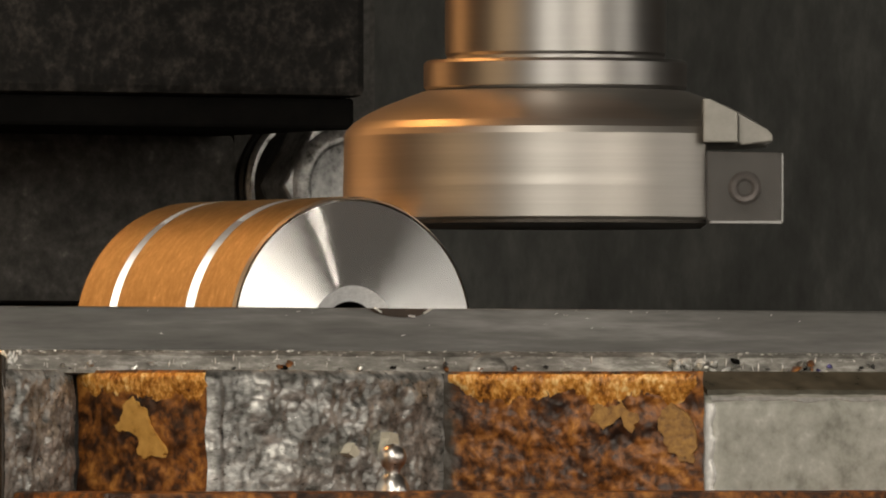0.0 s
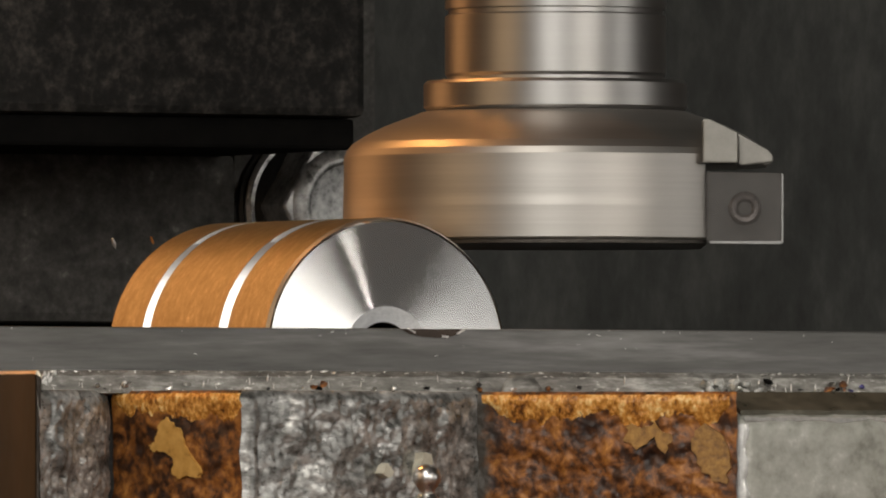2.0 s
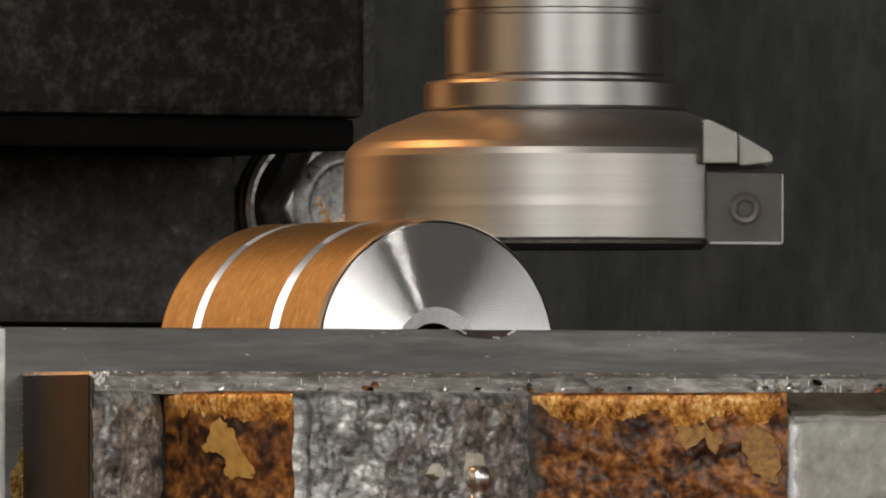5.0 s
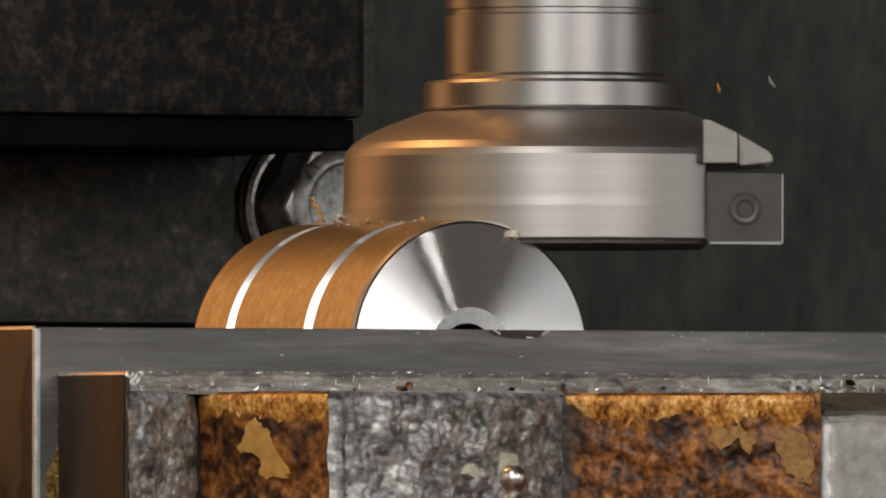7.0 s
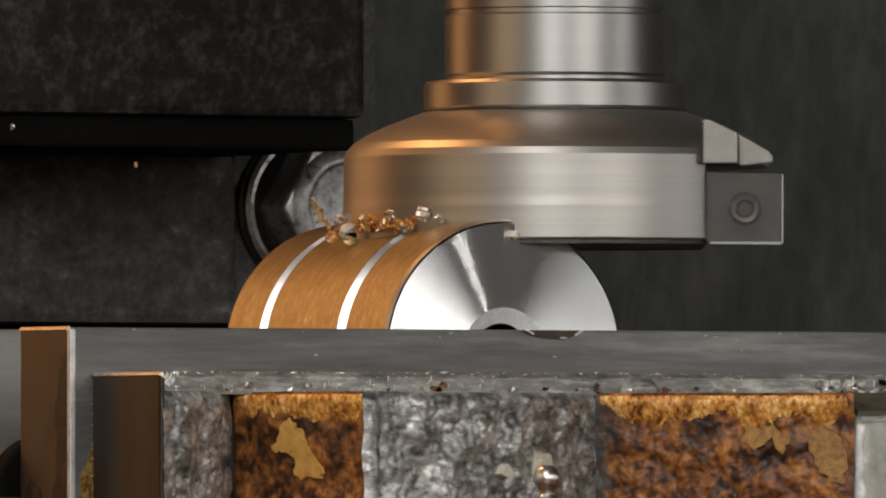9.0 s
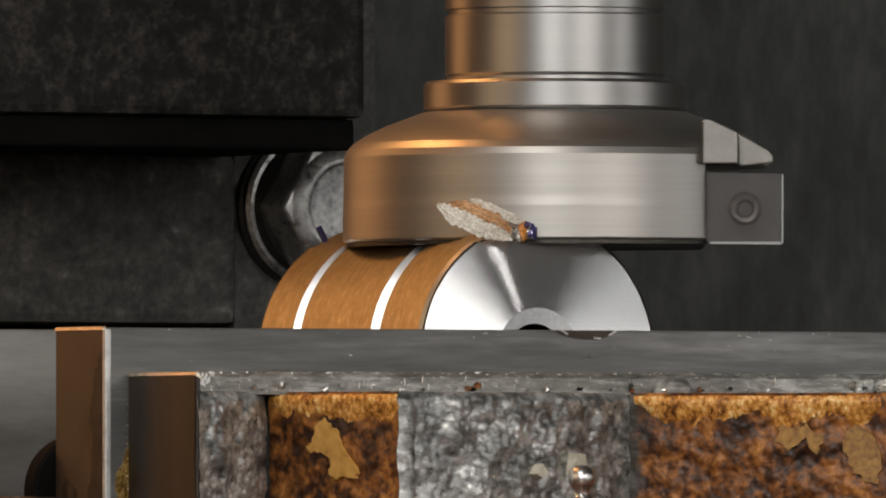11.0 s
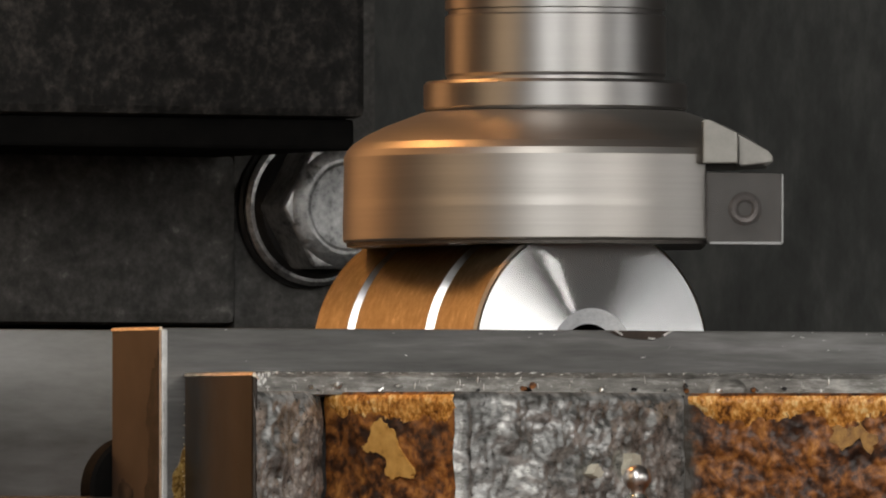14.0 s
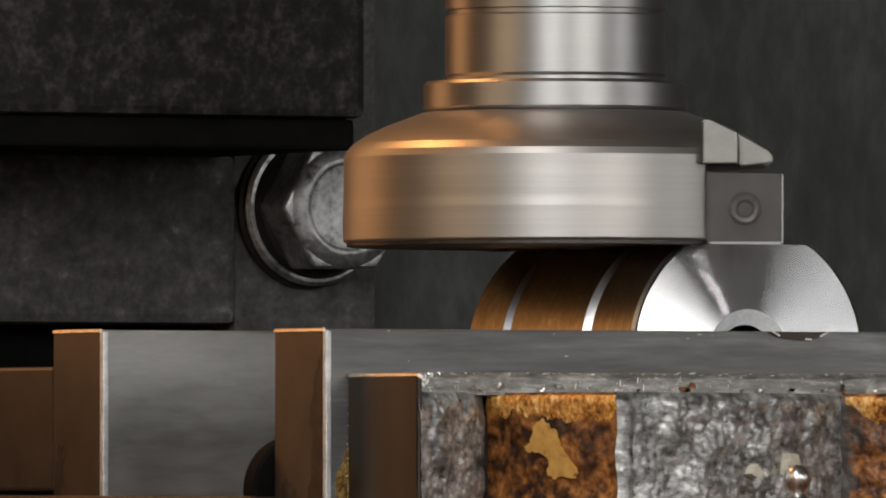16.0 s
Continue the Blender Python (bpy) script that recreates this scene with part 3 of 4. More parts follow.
for i in range(181):
    x = -0.0802 + 0.2402 * i / 180
    w = 0.00025 * noise.noise((x * 300, 0.3, 0)) + 0.00015 * noise.noise((x * 900, 1.3, 0))
    rows.append([bm.verts.new(c) for c in ((x, -0.0197, 0.1174), (x, -0.0247, 0.1172 + w), (x, -0.0255 - w, 0.1164 + w), (x, -0.0258 + w, CAST_TOP - 0.0004), (x, -0.0197, CAST_TOP - 0.0008))])
for a, b in zip(rows, rows[1:]):
    for j in range(4):
        bm.faces.new((a[j], b[j], b[j + 1], a[j + 1]))
bm.faces.new(rows[0]), bm.faces.new(rows[-1])
part("ledge", bm, LEDGE, vise, "scored bright steel ledge", True)

# rims with the warm glint in their colour, and oil stains on the left ends
OIL = mottled("dried_oil", [(0.38, (0.006, 0.0045, 0.0038)), (0.5, (0.016, 0.0115, 0.009)), (0.62, (0.055, 0.038, 0.028))], 260, (0.4, 0.6), 0.1, 0.0001)
# Metal tinted for the warm lamp's glint on the rims; also the beads.
RIM = mottled("metal_with_warm_glint", [(0.35, (0.55, 0.45, 0.34)), (0.65, (0.92, 0.82, 0.68))], 500, (0.25, 0.4), 0.85, 0.0003)


def warm_rim(parent, x, y0, y1, z):
    """A rounded, rubbed top edge along an end face, tinted with the warm lamp's glint."""
    rows, bm = [], bmesh.new()
    n = 24
    for i in range(n + 1):
        y = y0 + (y1 - y0) * i / n
        r = 0.0006 * (1 + 0.15 * noise.noise((y * 700, x * 90, 0.5)))
        rows.append([bm.verts.new((x + r * (1 - math.sin(a)) - 0.0002, y, z + 0.0002 - r * (1 - math.cos(a)))) for a in (0, 0.5, 1.0, 1.57)])
        rows[-1].append(bm.verts.new((x + 0.0012, y, z - 0.0012)))
    for a, b in zip(rows, rows[1:]):
        for k in range(5):
            bm.faces.new((a[k], b[k], b[(k + 1) % 5], a[(k + 1) % 5]))
    bm.faces.new(rows[0]), bm.faces.new(rows[-1])
    return part("warm_rim", bm, RIM, parent, "rubbed top rim, warm glint in its colour", True, 50)


def oil_stain(parent, x, pts, seed):
    """A dark dried-oil film on an end face; its outline in millimetres of depth and height."""
    rnd = random.Random(seed)
    out = []
    for (a, b), (c, d) in zip(pts, pts[1:] + pts[:1]):
        for k in range(5):
            j = 0 if k == 0 else 0.7
            out.append(((a + (c - a) * k / 5 + rnd.uniform(-j, j)) / 1000, (b + (d - b) * k / 5 + rnd.uniform(-j, j)) / 1000))
    bm = bmesh.new()
    a = [bm.verts.new((x + 0.00012, y, z)) for y, z in out]
    b = [bm.verts.new((x + 0.0006, y, z)) for y, z in out]
    bm.faces.new(a)
    for i in range(len(out)):
        bm.faces.new((a[i], a[(i + 1) % len(out)], b[(i + 1) % len(out)], b[i]))
    return part("oil_stain", bm, OIL, parent, "dark dried oil stain")


warm_rim(front, -0.0956, -0.0190, -0.0004, TOP)
warm_rim(rear, -0.0983, 0.0630, 0.0820, TOP + 0.0006)
warm_rim(vise, -0.0912, -0.0459, -0.0200, 0.1169)
oil_stain(front, -0.0958, [(-18.6, 121), (-16.2, 118), (-14.2, 110), (-14.6, 102), (-13.2, 94), (-14.5, 86), (-18.6, 86)], 1)
oil_stain(front, -0.0958, [(-8.5, 97), (-4.5, 99), (-3.0, 95), (-5.0, 91), (-9.5, 92)], 2)
oil_stain(rear, -0.0985, [(77, 103), (79.5, 105), (81.2, 98), (80.6, 90), (78.5, 89), (78.8, 95)], 3)


RESIDUE = mottled("amber_oil_residue", [(0.35, (0.08, 0.042, 0.009)), (0.5, (0.2, 0.115, 0.026)), (0.65, (0.42, 0.29, 0.1))], 420, (0.2, 0.4), 0.1, 0.0002)
rnd, outline = random.Random(19), []
for k in range(26):
    u = k / 25
    outline.append((-0.0911 - 0.0024 * min(1, 3 * u) + 0.0007 * noise.noise((u * 9, 2.0, 0)), 0.1045 - 0.0175 * u))
bm = prism(outline + [(-0.0908, outline[-1][1]), (-0.0908, outline[0][1])], -0.0200, -0.0194)
part("oil_residue", bm, RESIDUE, front, "amber dried oil residue")
bm = bmesh.new()
for k in range(34):
    bmesh.ops.create_icosphere(bm, subdivisions=1, radius=rnd.choice((0.00006, 0.0001, 0.00014)), matrix=Matrix.Translation((-0.0914 + rnd.gauss(0, 0.00012), -0.0200, 0.0875 + 0.026 * rnd.random() ** 1.3)))
tagged(part("oil_beads", bm, RIM, vise, "tiny amber beads along the casting end"), kind="stuff")


def glint_lumps(name, mat, count, at, size, seed, label):
    """An irregular glint along an edge, made of fused bright lumps."""
    rnd, bm = random.Random(seed), bmesh.new()
    for i in range(count):
        x, y, z = at(rnd.random())
        bmesh.ops.create_icosphere(bm, subdivisions=1, radius=size * rnd.uniform(0.5, 1.3), matrix=Matrix.Translation((x + rnd.gauss(0, size * 0.4), y, z)) @ Matrix.Diagonal((rnd.uniform(0.6, 1.3), 0.6, rnd.uniform(0.8, 2.2), 1)))
    return part(name, bm, mat, vise, label, True, 70)




def glint_strip(name, at, steps, a0, a1, label, seed):
    """A highlight laid on as a bright band that wraps a rounded edge; its borders wander."""
    bm, rows = bmesh.new(), []
    for i in range(steps + 1):
        u = i / steps
        lo = a0 + 0.22 * noise.noise((u * 9, seed, 0)) + 0.12 * noise.noise((u * 31, seed, 1))
        hi = a1 + 0.22 * noise.noise((u * 8, seed, 2)) + 0.14 * noise.noise((u * 35, seed, 3))
        rows.append([bm.verts.new(at(u, lo + (hi - lo) * k / 6, 0.0 if k in (0, 6) else 1.0)) for k in range(7)])
    for a, b in zip(rows, rows[1:]):
        for k in range(6):
            bm.faces.new((a[k], a[k + 1], b[k + 1], b[k]))
    return part(name, bm, EDGE, vise, label, True, 60)


def up_edge(u, a, proud):
    r = 0.0032 - 0.0002 + 0.0005 * proud
    return (0.03936 + 0.0032 - r * math.cos(a), -0.056 + 0.0032 - r * math.sin(a), Z_LOW + (0.1082 - Z_LOW) * u)


def top_edge(u, a, proud):
    r = 0.0026 - 0.0002 + 0.0004 * proud
    return (0.0412 + 0.05 * u, -0.056 + 0.0026 - r * math.cos(a), 0.1072 + r * math.sin(a))


# White highlights of the block's edges and the ledge's end, as bright pieces.
glint_strip("edge_glint", up_edge, 60, 0.25, 1.35, "block edge with its highlight in the colour", 3.0)
glint_strip("corner_glint", top_edge, 90, 0.55, 1.0, "block corner with its highlight in the colour", 8.0)
glint_lumps("end_glint", EDGE, 40, lambda u: (-0.0798 + 0.0022 * u * u, -0.0256 + 0.0002 * u, 0.1142 + 0.0028 * ((u * 7) % 1)), 0.0003, 6, "ledge end with a white glint in the colour")
OLIVE = mottled("oily_olive_film", [(0.3, (0.04, 0.037, 0.026)), (0.6, (0.11, 0.1, 0.075)), (0.75, (0.2, 0.19, 0.15))], 90, (0.25, 0.45), 0.2, 0.0003)
bm = bmesh.new()
rows = []
for i in range(61):
    x = 0.0412 + 0.1188 * i / 60
    w = 0.0002 * noise.noise((x * 300, 5.0, 0))
    rows.append([bm.verts.new(c) for c in ((x, -0.0541, 0.1106 + w), (x, -0.0478, 0.11385), (x, -0.0478, 0.1131), (x, -0.0541, 0.1097))])
for a, b in zip(rows, rows[1:]):
    for k in range(4):
        bm.faces.new((a[k], b[k], b[(k + 1) % 4], a[(k + 1) % 4]))
bm.faces.new(rows[0]), bm.faces.new(rows[-1])
part("oil_film", bm, OLIVE, vise, "olive oil film on the block's slope", True)

# flaked paint patches that lie on the casting faces
def patch(parent, p, q, bulge, outline, mat, lift=0.0008):
    """A thin flake on the face from p to q; its outline in shares of the face's length and heights in millimetres."""
    p, q = Vector(p), Vector(q)
    along = q - p
    out = Vector((along.y, -along.x)).normalized()
    bm = bmesh.new()
    tops, lows = [], []
    for u, z in outline:
        base = p + along * u
        d = bulge * (1 - (2 * u - 1) ** 2)
        a, b = base + out * (d + lift), base + out * (d - 0.0006)
        tops.append(bm.verts.new((a.x, a.y, z / 1000)))
        lows.append(bm.verts.new((b.x, b.y, z / 1000)))
    n = len(tops)
    bm.faces.new(tops)
    for i in range(n):
        bm.faces.new((tops[i], tops[(i + 1) % n], lows[(i + 1) % n], lows[i]))
    return part("paint_flake", bm, mat, parent, {PATCH: "flaked ochre paint", OLD_PATCH: "faded ochre paint", GLARE: "warm lamp glare painted along the top edge"}.get(mat, "flake of pale paint"))


def ragged(outline, seed, amount_u=0.012, amount_z=0.35):
    """Breaks the straight edges of a flake's outline."""
    rnd, res = random.Random(seed), []
    for (a, b), (c, d) in zip(outline, outline[1:] + outline[:1]):
        for k in range(4):
            f = k / 4
            j = 0 if k == 0 else 1
            res.append((a + (c - a) * f + j * rnd.uniform(-amount_u, amount_u), b + (d - b) * f + j * rnd.uniform(-amount_z, amount_z)))
    return res


LEAF = [(0.46, 109.3), (0.51, 107.8), (0.56, 107.2), (0.59, 104.5), (0.66, 102.0), (0.70, 99.8), (0.68, 98.8), (0.60, 99.3), (0.56, 98.6), (0.50, 99.6), (0.51, 102.0), (0.43, 103.4), (0.35, 103.4), (0.32, 104.4), (0.37, 105.0), (0.39, 107.6)]
patch(rust_small, NOSE[1], NOSE[2], 0.001, ragged(LEAF, 4, 0.008, 0.2), PATCH)
patch(rust_large, NOSE[3], NOSE[4], 0.001, ragged([(0.57, 105.5), (0.6, 108.3), (0.64, 107.4), (0.69, 108.6), (0.76, 105.4), (0.73, 103.0), (0.69, 106.0), (0.62, 103.6)], 5), OLD_PATCH, 0.0007)
patch(rust_large, NOSE[3], NOSE[4], 0.001, ragged([(0.83, 105.5), (0.88, 108.3), (0.95, 106.0), (0.975, 101.5), (0.965, 97.8), (0.91, 98.2), (0.85, 101.5)], 6), OLD_PATCH, 0.0007)


def glare_band(face, p, q, seed):
    """The warm lamp's glare on a casting face's rounded top, put into the colour; it thins out downwards until the
    rough surface breaks through.
    """
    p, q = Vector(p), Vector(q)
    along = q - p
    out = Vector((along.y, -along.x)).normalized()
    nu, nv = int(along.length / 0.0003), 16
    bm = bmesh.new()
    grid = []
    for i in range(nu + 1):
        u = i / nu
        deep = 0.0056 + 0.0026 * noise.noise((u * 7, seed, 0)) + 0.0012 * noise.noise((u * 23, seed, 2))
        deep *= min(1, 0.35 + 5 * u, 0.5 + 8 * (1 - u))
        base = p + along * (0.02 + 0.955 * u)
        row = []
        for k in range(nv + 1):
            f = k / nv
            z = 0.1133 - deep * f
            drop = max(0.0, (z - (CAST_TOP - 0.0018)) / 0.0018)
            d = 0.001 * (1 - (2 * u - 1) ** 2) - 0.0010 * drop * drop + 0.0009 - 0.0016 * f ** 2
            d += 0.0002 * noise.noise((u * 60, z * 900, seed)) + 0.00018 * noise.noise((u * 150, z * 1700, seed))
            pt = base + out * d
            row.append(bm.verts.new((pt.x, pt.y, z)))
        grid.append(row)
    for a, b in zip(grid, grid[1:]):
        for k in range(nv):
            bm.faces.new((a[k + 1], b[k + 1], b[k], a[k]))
    return part("edge_glare", bm, GLARE, face, "warm lamp glare painted along the top edge", True, 60)


glare_band(rust_small, NOSE[1], NOSE[2], 3.0)
glare_band(rust_large, NOSE[3], NOSE[4], 8.0)
web = [o for o in vise.children if o.name.startswith("cast_web")][0]
patch(web, NOSE[2], NOSE[3], 0.0035, ragged([(0.49, 99.6), (0.52, 101.4), (0.545, 100.0), (0.52, 98.8)], 7, 0.006, 0.2), PALE_PATCH, 0.0014)
patch(web, NOSE[2], NOSE[3], 0.0035, ragged([(0.665, 99.4), (0.675, 103.2), (0.72, 103.0), (0.73, 100.4), (0.70, 98.8)], 8, 0.006, 0.2), PALE_PATCH, 0.0014)

part("flange", box(-0.088, 0.16, -0.078, -0.0207, 0.025, 0.0931, 0.0012), RUST, vise, "rusty orange lower flange")
nipple = part("grease_nipple", lathe([(0.0001, 0.1007), (0.0011, 0.1005), (0.0019, 0.0999), (0.0024, 0.0989), (0.0024, 0.0978), (0.0019, 0.0969), (0.0014, 0.0963), (0.0014, 0.0956),
                                      (0.0022, 0.0948), (0.0028, 0.0936), (0.003, 0.0927), (0.003, 0.0922), (0.0001, 0.0922)], centre=(-0.0198, -0.0525, 0.0005), steps=40), POLISHED, vise, "round steel grease nipple", True, 40)

# dent in the jaw's top edge under the bar
bm = bmesh.new()
pts = [(-0.0065, 0), (-0.005, -0.0008), (-0.0025, -0.0013), (0.0005, -0.0015), (0.0035, -0.0012), (0.005, -0.0006), (0.006, 0)]
a = [bm.verts.new((-0.0009 + x, -0.01985, TOP - 0.0001 + z)) for x, z in pts]
b = [bm.verts.new((-0.0009 + x * 0.8, -0.0192, TOP - 0.0001 + z * 0.6)) for x, z in pts]
for i in range(len(pts) - 1):
    bm.faces.new((a[i], a[i + 1], b[i + 1], b[i]))
bm.faces.new(b), bm.faces.new(a)
part("edge_dent", bm, BROWN_END, front, "worn dent in the jaw edge")
for x, z, w, tilt in ((-0.0055, -0.0004, 0.0016, 30), (0.0042, -0.0005, 0.0018, -28), (0.0011, -0.0014, 0.0013, 5)):
    bm = box(-w / 2, w / 2, -0.0002, 0.0002, -0.00018, 0.00018, 0.00005)
    bm.transform(Matrix.Translation((x, -0.0199, TOP + z)) @ Matrix.Rotation(radians(tilt), 4, "Y"))
    part("bright_burr", bm, SILVER, front, "bright raised burr")


# ---- chips ----
def curl(radius, turns, pitch, width, thick, m, taper=0.3, steps=14, wobble=0.0, seed=0):
    """A helical ribbon of cut metal."""
    bm = bmesh.new()
    rnd = random.Random(seed)
    n = max(6, int(turns * steps))
    last = None
    for i in range(n + 1):
        t = i / n
        a = 2 * math.pi * turns * t
        r = radius * (1 - taper * t) * (1 + wobble * rnd.uniform(-1, 1))
        c = Vector((r * math.cos(a), r * math.sin(a), pitch * turns * t))
        o = Vector((math.cos(a), math.sin(a), 0.15)) * thick
        w = Vector((0, 0, width * (1 - 0.4 * t) * (1 + wobble * rnd.uniform(-1, 1))))
        ring = [bm.verts.new(c), bm.verts.new(c + o), bm.verts.new(c + o + w), bm.verts.new(c + w)]
        if last:
            for k in range(4):
                bm.faces.new((last[k], last[(k + 1) % 4], ring[(k + 1) % 4], ring[k]))
        else:
            bm.faces.new(ring)
        last = ring
    bm.faces.new(last)
    bm.transform(m)
    return bm


def crumb(size, seed):
    """A torn flat chip."""
    rnd = random.Random(seed)
    bm = bmesh.new()
    bmesh.ops.create_icosphere(bm, subdivisions=1, radius=size)
    for v in bm.verts:
        v.co = Vector((v.co.x * rnd.uniform(0.5, 1.5), v.co.y * rnd.uniform(0.3, 1.0), v.co.z * rnd.uniform(0.2, 0.9)))
    bm.transform(Euler((rnd.uniform(0, 6), rnd.uniform(0, 6), rnd.uniform(0, 6))).to_matrix().to_4x4())
    return bm


# chips along the scored ledge
rnd = random.Random(11)
for i in range(74):
    if i < 16:
        x, size, mat = rnd.uniform(0.0495, 0.0625), rnd.uniform(0.0006, 0.0013), rnd.choice((EDGE, FIBRE, SILVER, EDGE, SILVER, LIP_BLACK))
    elif i < 26:
        x, size, mat = rnd.uniform(0.0745, 0.082), rnd.uniform(0.0005, 0.001), rnd.choice((SILVER, LIP_BLACK, RUST, BLUE_CHIP))
    elif i < 32:
        x, size, mat = rnd.choice((-0.0266, -0.0054)) + rnd.uniform(-0.0015, 0.0015), rnd.uniform(0.0004, 0.0008), rnd.choice((LIP_BLACK, RUST))
    else:
        x, size, mat = rnd.uniform(-0.075, 0.15), rnd.choice((0.0003, 0.00045, 0.0006)), rnd.choice((SILVER, SILVER, LEDGE, BLACK_STEEL, RUST))
    bm = crumb(size, i)
    bm.transform(Matrix.Diagonal((1.4, 1, 0.85, 1)))
    o = part("metal_chip", bm, mat, vise)
    o.location = (x, -0.0261 - rnd.uniform(0, 0.0006), 0.1139 + size * rnd.uniform(0.5, 2.0))
# half-sunk round plug in the ledge
part("plug", lathe([(0.0001, 0.0012), (0.0030, 0.0011), (0.0042, 0.0007), (0.0045, 0.0), (0.0001, 0.0)], centre=(0.0132, -0.0254, 0.1126), turn=Matrix.Rotation(radians(90), 4, "X"), steps=40), LEDGE, vise, "dull round plug", True, 50)

# bright burrs and flecks along the ledge's edges and on the jaw, too fine to pick apart
bm = bmesh.new()
rnd = random.Random(5)
for i in range(330):
    x = rnd.uniform(-0.088, 0.155)
    size = rnd.choice((0.00007, 0.0001, 0.00014, 0.0002))
    kind = rnd.random()
    if kind < 0.4:
        at = (max(x, -0.078), -0.0251, 0.1170 + rnd.uniform(0, 0.0003))
    elif kind < 0.9:
        at = (max(x, -0.078), -0.0257, CAST_TOP + rnd.uniform(0, 0.0028))
    else:
        at = (x, -0.0196, TOP - rnd.random() ** 2 * 0.0072)
        size *= 0.6
    res = bmesh.ops.create_icosphere(bm, subdivisions=1, radius=size, matrix=Matrix.Translation(at) @ Euler((0, rnd.uniform(-0.3, 0.3), 0)).to_matrix().to_4x4() @ Matrix.Diagonal((rnd.uniform(1.0, 5.0), 0.7, rnd.uniform(0.6, 1.2), 1) if kind < 0.4 or kind >= 0.9 or rnd.random() < 0.5 else (0.7, 0.7, rnd.uniform(2, 6), 1)))
tagged(part("burr_dust", bm, SILVER, vise, "fine bright burrs and flecks"), kind="stuff")

# ragged strip of chips that the cutter pushes up on the bar
CUT_R = 0.0384


def rim(y, out=0.0, z=0.1447):
    """A point on the cutter's rim over the bar."""
    dy = y - AXIS[1]
    return Vector((AXIS[0] - math.sqrt(CUT_R ** 2 - dy * dy) - out, y, z))


strip = empty("chip_strip", pose(0, 0, 0), "thin torn silver and copper chips along the cutter", "metal chips")
rnd = random.Random(21)
for i in range(26):
    y = 0.014 + 0.044 * i / 25
    m = Matrix.Translation(rim(y, rnd.uniform(0.0001, 0.0009), 0.1441 + rnd.uniform(-0.0002, 0.0007))) @ Euler((rnd.uniform(0, 6), rnd.uniform(0, 6), rnd.uniform(0, 6))).to_matrix().to_4x4()
    size = rnd.uniform(0.0002, 0.0005)
    part("torn_chip", curl(size, rnd.uniform(0.7, 1.6), size, size, size * 0.3, m, wobble=0.3, seed=i, steps=8), rnd.choice((SILVER, GOLD_CHIP, COPPER_FIBRE)), strip)
part("tip_curl", curl(0.0007, 3.2, 0.0017, 0.0006, 0.0002, Matrix.Translation(rim(0.056, 0.0056, 0.1446)) @ Euler((0.15, -0.55, 0)).to_matrix().to_4x4(), 0.4, wobble=0.15, seed=3), GOLD_CHIP, strip, "upright golden curl")
part("knot", curl(0.0011, 1.6, 0.0007, 0.0009, 0.0003, Matrix.Translation(rim(0.043, 0.0012, 0.1445)) @ Euler((1.2, 0.3, 0)).to_matrix().to_4x4(), 0.3, wobble=0.3, seed=5), SILVER, strip, "bright silver curl")

clump = empty("chip_clump", pose(0, 0, 0), "thick clump of copper-brown and silver chips on the bar", "metal chips")
for i in range(210):
    if i % 5 < 3:
        y = rnd.uniform(0.0155, 0.032)
        at = rim(y, rnd.uniform(0.0002, 0.0012), 0.1432 + rnd.uniform(0, 0.0026) * (0.5 + 0.5 * (y - 0.0155) / 0.0165))
    else:
        y = rnd.gauss(0.047, 0.0035)
        at = rim(y, rnd.uniform(0.0008, 0.0030), 0.1412 + rnd.uniform(0, 0.0022))
    size = rnd.uniform(0.0003, 0.0007)
    if i % 4:
        bm = crumb(size, i + 400)
        bm.transform(Matrix.Translation(at))
    else:
        bm = curl(size, rnd.uniform(0.6, 1.3), size, size, size * 0.3, Matrix.Translation(at) @ Euler((rnd.uniform(0, 6), rnd.uniform(0, 6), rnd.uniform(0, 6))).to_matrix().to_4x4(), wobble=0.5, seed=i + 50, steps=7)
    part("torn_chip", bm, rnd.choice((COPPER_CHIP, COPPER_CHIP, COPPER_CHIP, COPPER_CHIP, COPPER_FIBRE, COPPER_FIBRE, GOLD_CHIP)), clump)
for y, o_, z, r, e in ((0.0135, 0.0012, 0.1446, 0.0011, (0.1, 0.3, 0)), (0.0105, 0.001, 0.1443, 0.0006, (0.7, 0.3, 0)), (0.022, 0.0008, 0.1452, 0.0008, (0.2, 0.9, 0.3)), (0.018, 0.0012, 0.1432, 0.0009, (1.4, 0.2, 0.8))):
    part("silver_curl", curl(r * 0.8, 1.9, r, r * 0.8, 0.00035, Matrix.Translation(rim(y, o_, z)) @ Euler(e).to_matrix().to_4x4(), 0.4, wobble=0.45, seed=int(y * 1000)), SILVER, clump, "bright silver curl")


def nugget(size, seed, stretch):
    """A folded, crumpled lump of chip."""
    bm = bmesh.new()
    bmesh.ops.create_icosphere(bm, subdivisions=3, radius=size)
    for v in bm.verts:
        d = 1 + 0.45 * noise.noise(v.co * (1.4 / size) + Vector((seed, 0, 0))) + 0.25 * noise.noise(v.co * (3.5 / size) + Vector((0, seed, 0)))
        v.co = Vector((v.co.x * stretch[0], v.co.y * stretch[1], v.co.z * stretch[2])) * d
    return bm


